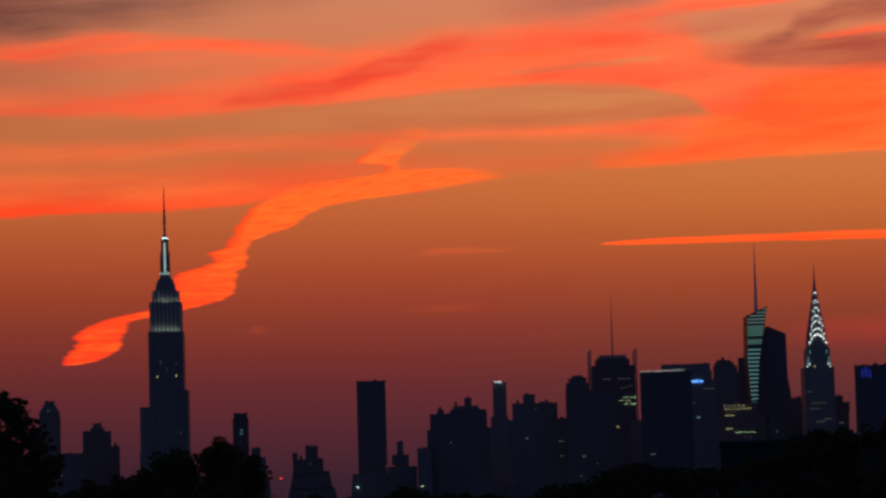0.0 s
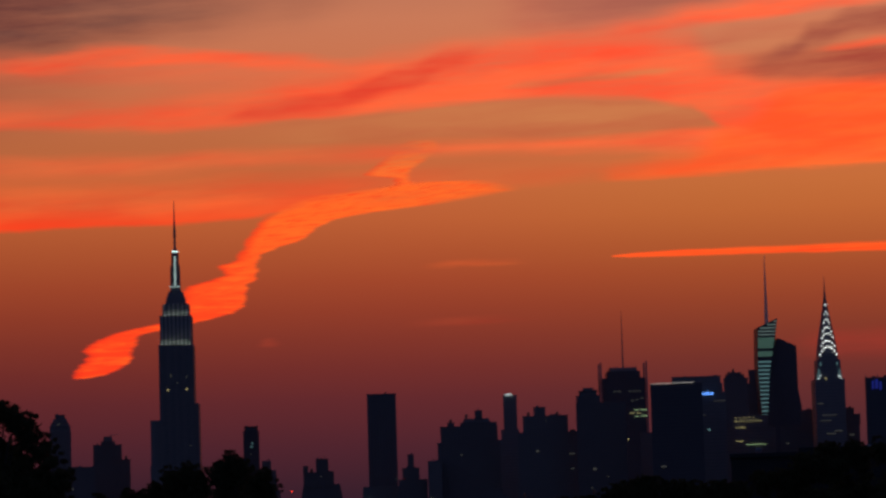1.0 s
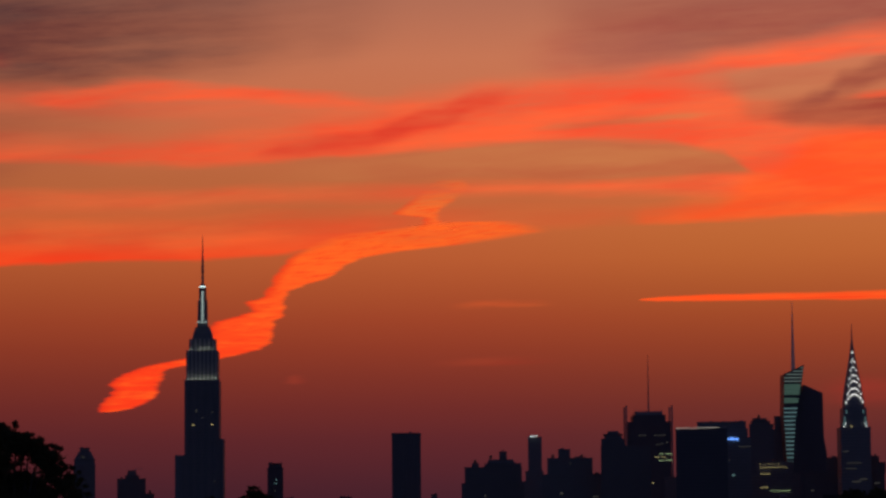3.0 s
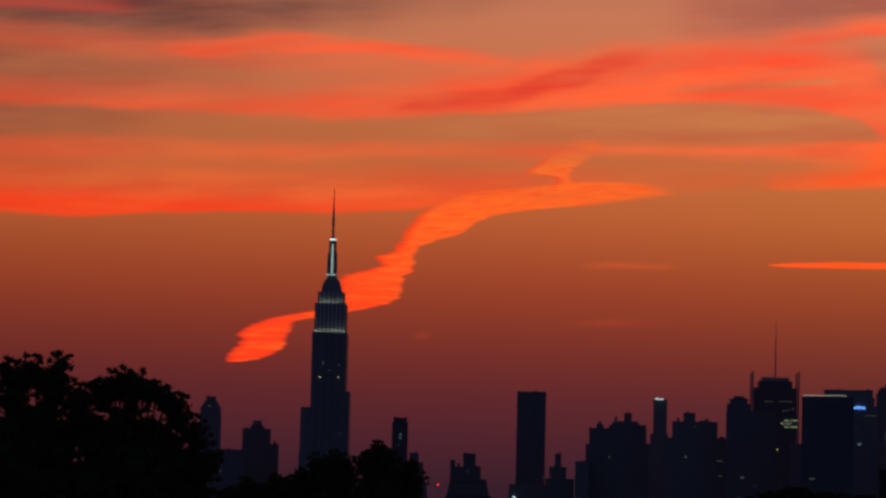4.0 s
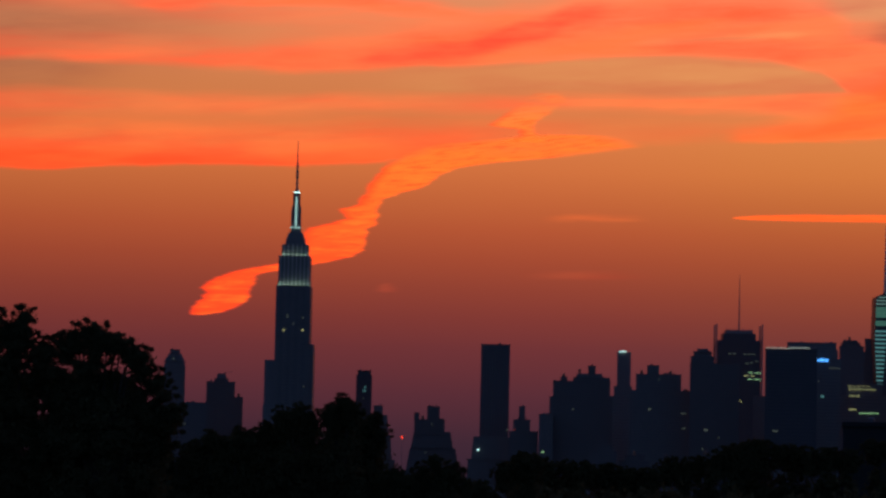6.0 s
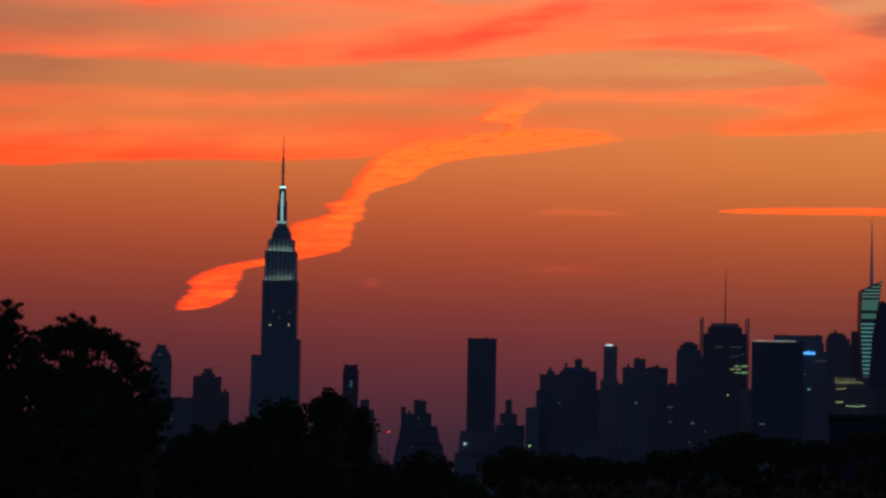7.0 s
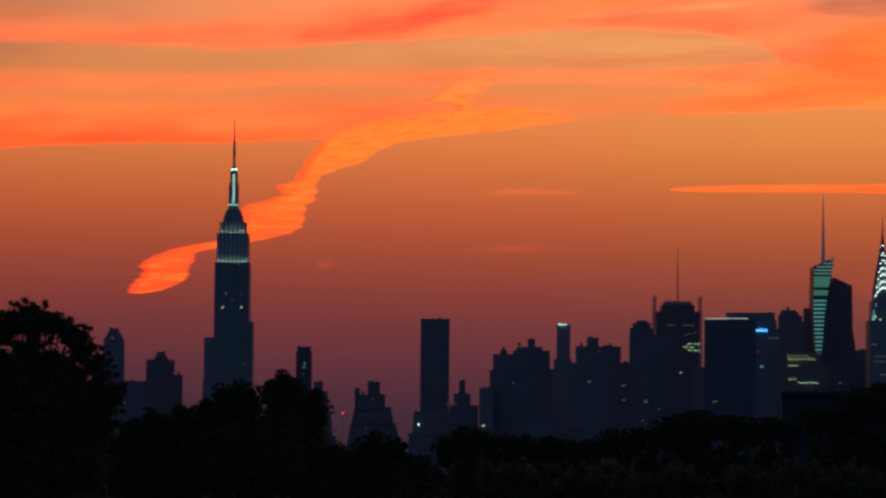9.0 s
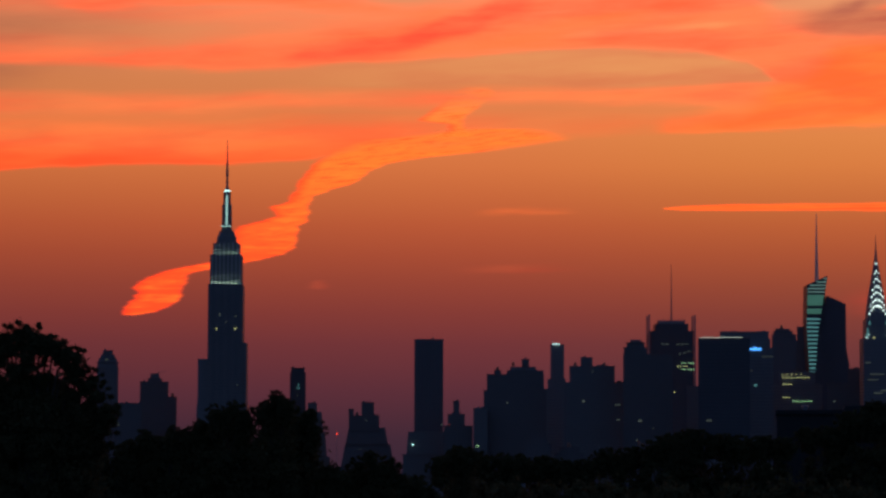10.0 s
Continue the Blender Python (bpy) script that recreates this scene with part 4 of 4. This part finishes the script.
# ---- trees ----
def leaf_mesh(name, clumps, per, size, seed):
    """Many small leaves set in clumps of (x, y, z, radius)."""
    r = np.random.default_rng(seed)
    C = np.array(clumps)
    n = len(C) * per
    c = np.repeat(C, per, axis=0)
    d = r.normal(size=(n, 3))
    d /= np.linalg.norm(d, axis=1)[:, None]
    rad = c[:, 3] * np.abs(r.normal(0.0, 0.62, n))
    p = c[:, :3] + d * rad[:, None] * np.array([1.0, 1.0, 0.8])
    a = r.normal(size=(n, 3))
    a /= np.linalg.norm(a, axis=1)[:, None]
    b = np.cross(a, r.normal(size=(n, 3)))
    b /= np.linalg.norm(b, axis=1)[:, None]
    s = size * r.uniform(0.6, 1.3, n)[:, None] * (0.6 + 0.7 * c[:, 3:4])
    V = np.stack([p - a * s, p + b * s * 0.9, p + a * s], 1).reshape(-1, 3)
    F = np.arange(3 * n).reshape(-1, 3)
    me = bpy.data.meshes.new(name)
    me.from_pydata(V.tolist(), [], F.tolist())
    me.materials.append(LEAVES)
    return me


def tree(label, x, y, height, spread, seed, lobes, per=90, size=0.2, base=0.12, core=0.9, full=8):
    """Trunk, limbs and a crown of leaf clumps; lobes are (dx, top height, radius); core: how full its body is."""
    r = random.Random(seed)
    ob = thing("tree", x, y, 0, label, "tree", "row of trees")
    bm = B()
    limb(bm, (0, 0, -0.3), (0.2, 0, height * 0.3), spread * 0.08, spread * 0.06, 10)
    limb(bm, (0.2, 0, height * 0.3), (0, 0.2, height * 0.75), spread * 0.06, spread * 0.02, 8)
    clumps = []

    def fill(cx, cy, cz, rx, rz, count, lo, hi):
        for k in range(count):
            while True:
                q = Vector((r.uniform(-1, 1), r.uniform(-1, 1), r.uniform(-1, 1)))
                if q.length <= 1:
                    break
            cr = r.uniform(lo, hi)
            clumps.append((cx + q.x * max(rx - cr, 0.1), cy + q.y * max(rx - cr, 0.1), cz + q.z * max(rz - cr, 0.1), cr))

    for dx, top, rad in lobes:
        lz = top - rad
        ly = r.uniform(-1, 1)
        limb(bm, (0.1, 0, height * r.uniform(0.25, 0.45)), (dx * 0.6, ly * 0.5, lz - 1.2 * rad), spread * 0.03, spread * 0.014)
        limb(bm, (dx * 0.6, ly * 0.5, lz - 1.2 * rad), (dx, ly, lz + 0.4 * rad), spread * 0.014, spread * 0.006, 5)
        fill(dx, ly, lz, rad, rad * 0.9, int(6 + 15 * rad * rad), 0.22, 0.5)
        # what carries the lobe, down to the body of the crown
        fill(dx * 0.88, ly * 0.6, lz - rad * 1.0, rad * 1.1, rad * 1.1, int(6 + 9 * rad * rad), 0.35, 0.7)
        # sprigs that break the outline
        for k in range(int(7 + rad * 7)):
            a, out = r.uniform(-0.35, math.pi + 0.35), r.uniform(0.95, 1.3)
            clumps.append((dx + rad * out * math.cos(a), ly + r.uniform(-0.4, 0.4), lz + rad * out * math.sin(a), r.uniform(0.08, 0.22)))
    body = height * (1 - base) / 2
    fill(0, 0, height * base + body * 0.9, spread, body * core, int(spread * body * full), 0.5, 1.1)
    part("trunk", bm, BARK, ob)
    crown = new("crown", leaf_mesh("crown", clumps, per, size, seed))
    crown.parent = ob
    return ob


tree("large dark broadleaf tree with a ragged crown", -32.0, 220, 17.4, 4.3, 1, [
    (-3.4, 17.6, 1.0), (-2.4, 18.2, 0.8), (-1.5, 18.45, 0.65), (-0.6, 18.2, 0.8), (0.3, 18.6, 0.7), (1.2, 18.3, 0.8), (2.2, 18.85, 0.7), (2.5, 17.9, 0.7), (1.9, 17.0, 0.9), (-0.6, 17.2, 1.5), (-3.0, 16.4, 1.6), (1.0, 16.0, 1.6),
    (3.3, 16.9, 0.6), (4.1, 16.5, 0.7), (3.4, 15.8, 1.0)], 220, 0.115, 0.0, 0.92, 9)
tree("large dark broadleaf tree with gaps in the crown", -24.9, 220, 15.6, 4.6, 2, [
    (-2.5, 17.2, 0.7), (-1.7, 17.75, 0.75), (-0.8, 17.95, 0.7), (0.2, 17.8, 0.75), (1.0, 17.2, 0.5), (1.6, 17.1, 0.45), (2.3, 16.75, 0.55), (3.0, 16.3, 0.6), (3.2, 15.4, 0.5), (4.0, 14.95, 0.6), (4.4, 13.9, 0.7), (4.9, 13.1, 0.75), (5.2, 12.4, 0.6),
    (4.4, 12.2, 1.0), (-0.6, 16.6, 1.5), (-2.6, 15.6, 1.5), (0.9, 15.4, 1.2), (2.6, 14.2, 1.2), (3.2, 13.0, 1.4), (-1.0, 14.4, 2.0), (3.6, 11.4, 1.6)], 220, 0.115, 0.0, 0.95, 9)
tree("large dark broadleaf tree at the edge of the row", -38.5, 222, 17.2, 4.6, 3, [(-2, 18.3, 1.0), (-0.8, 18.0, 1.0), (0.4, 18.1, 0.9), (1.5, 17.8, 1.0), (2.6, 17.6, 0.9), (3.3, 16.9, 1.2), (-3.5, 16.9, 1.6)], 220, 0.12)
mid = [(-30.5, 11.4, 2.8, 8), (-27.4, 12.0, 2.8, 9), (-23.6, 12.9, 2.2, 10), (-21.6, 13.2, 2.2, 11), (-19.4, 13.7, 1.9, 12), (-16.2, 15.4, 2.2, 13), (-12.0, 16.2, 1.7, 14), (-9.8, 14.8, 1.3, 15), (-7.0, 9.9, 2.0, 16), (-3.6, 11.0, 2.4, 17), (0.2, 8.9, 2.2, 18), (4.2, 11.6, 0.9, 19)]
for x, h, s, seed in mid:
    r = random.Random(seed)
    tree("dark broadleaf tree standing in a row", x, 300 + r.uniform(-4, 4), h - 0.7, s + 1.0, seed, [(r.uniform(-1, 1) * s, h - 0.3 - abs(r.gauss(0, .8)), r.uniform(.45, .95)) for k in range(9)] + [(r.uniform(-.5, .5), h, 0.5)], 120, 0.155, 0.0, 1.0, 8)
far = [(5.2, 12.6, 2.6, 31), (10.4, 12.6, 3.2, 32), (15.2, 12.2, 3.0, 33), (20.0, 11.8, 3.0, 34), (24.8, 13.2, 3.0, 35), (28.6, 14.4, 3.2, 36), (32.8, 15.4, 2.8, 37), (37.2, 14.8, 3.2, 38), (41.6, 14.6, 3.0, 39), (48.5, 15.8, 3.2, 40), (53.0, 17.6, 3.4, 41), (57.6, 18.9, 3.4, 42), (62.2, 19.6, 3.4, 43), (66.8, 20.0, 3.4, 44), (71.5, 20.0, 3.4, 45)]
for x, h, s, seed in far:
    r = random.Random(seed)
    tree("dark broadleaf tree in a distant row", x, 400 + r.uniform(-5, 5), h - 0.8, s + 1.0, seed, [(r.uniform(-1, 1) * s, h - abs(r.gauss(0, .5)), r.uniform(.6, 1.2)) for k in range(9)] + [(0, h, 0.8)], 80, 0.22, 0.0, 1.0, 6)


def hedge():
    """Undergrowth that closes the feet of the trees."""
    r = random.Random(77)
    clumps = [(r.uniform(-75, 75), 250 + r.uniform(-3, 3), r.uniform(0.2, 4.6), r.uniform(0.8, 1.3)) for k in range(700)]
    clumps += [(r.uniform(-95, 95), 330 + r.uniform(-3, 3), r.uniform(0.2, 8.2), r.uniform(0.9, 1.5)) for k in range(1100)]
    clumps += [(r.uniform(-34, -8.6), 306 + r.uniform(-2, 2), r.uniform(0.2, 10.8), r.uniform(0.7, 1.2)) for k in range(560)]
    clumps += [(r.uniform(-18.5, -9.2), 308 + r.uniform(-2, 2), r.uniform(9, 13.2), r.uniform(0.6, 1.0)) for k in range(130)]
    clumps += [(r.uniform(-40, -21.5), 226 + r.uniform(-2, 2), r.uniform(0.2, 11.5), r.uniform(0.7, 1.2)) for k in range(420)]
    clumps += [(r.uniform(-40, -23.5), 227 + r.uniform(-2, 2), r.uniform(10.5, 14.6), r.uniform(0.6, 1.0)) for k in range(210)]
    ob = new("shrubbery", leaf_mesh("shrubbery", clumps, 150, 0.23, 5))
    return tagged(ob, "dense dark undergrowth below the trees", "shrubs", kind="stuff")


hedge()


def near_hall():
    """A low flat-roofed hall behind the trees, its flank in line with the street."""
    ob = thing("warehouse", 45.4, 424.0, 0, "dark flat-roofed brick hall behind the trees", "building")
    ob.rotation_euler = (0, 0, radians(-6.4))
    for name, x0, x1, y0, y1, z0, z1, bevel in (("wall", 0, 55, 0, 30, 0, 18.0, 0.0), ("parapet", -0.15, 55.15, -0.3, 30.3, 18.0, 18.6, 0.08),
                                                ("roof_house", 8.5, 55, 6, 28, 18.6, 19.3, 0.05), ("plinth", -0.1, 55.1, -0.2, 30.2, 0, 0.9, 0.05)):
        bm = B()
        box(bm, x0, x1, y0, y1, z0, z1, 1.0, bevel)
        part(name, bm, DARK_CLAD, ob)
    for x, r in ((3.5, 0.35), (17.0, 0.5), (31.0, 0.35)):
        bm = B()
        turned(bm, x, 3.0, [(18.4, r), (19.0, r), (19.1, r * 1.5), (19.3, r * 0.8)], 10)
        part("roof_vent", bm, STEEL, ob)
    return ob


near_hall()
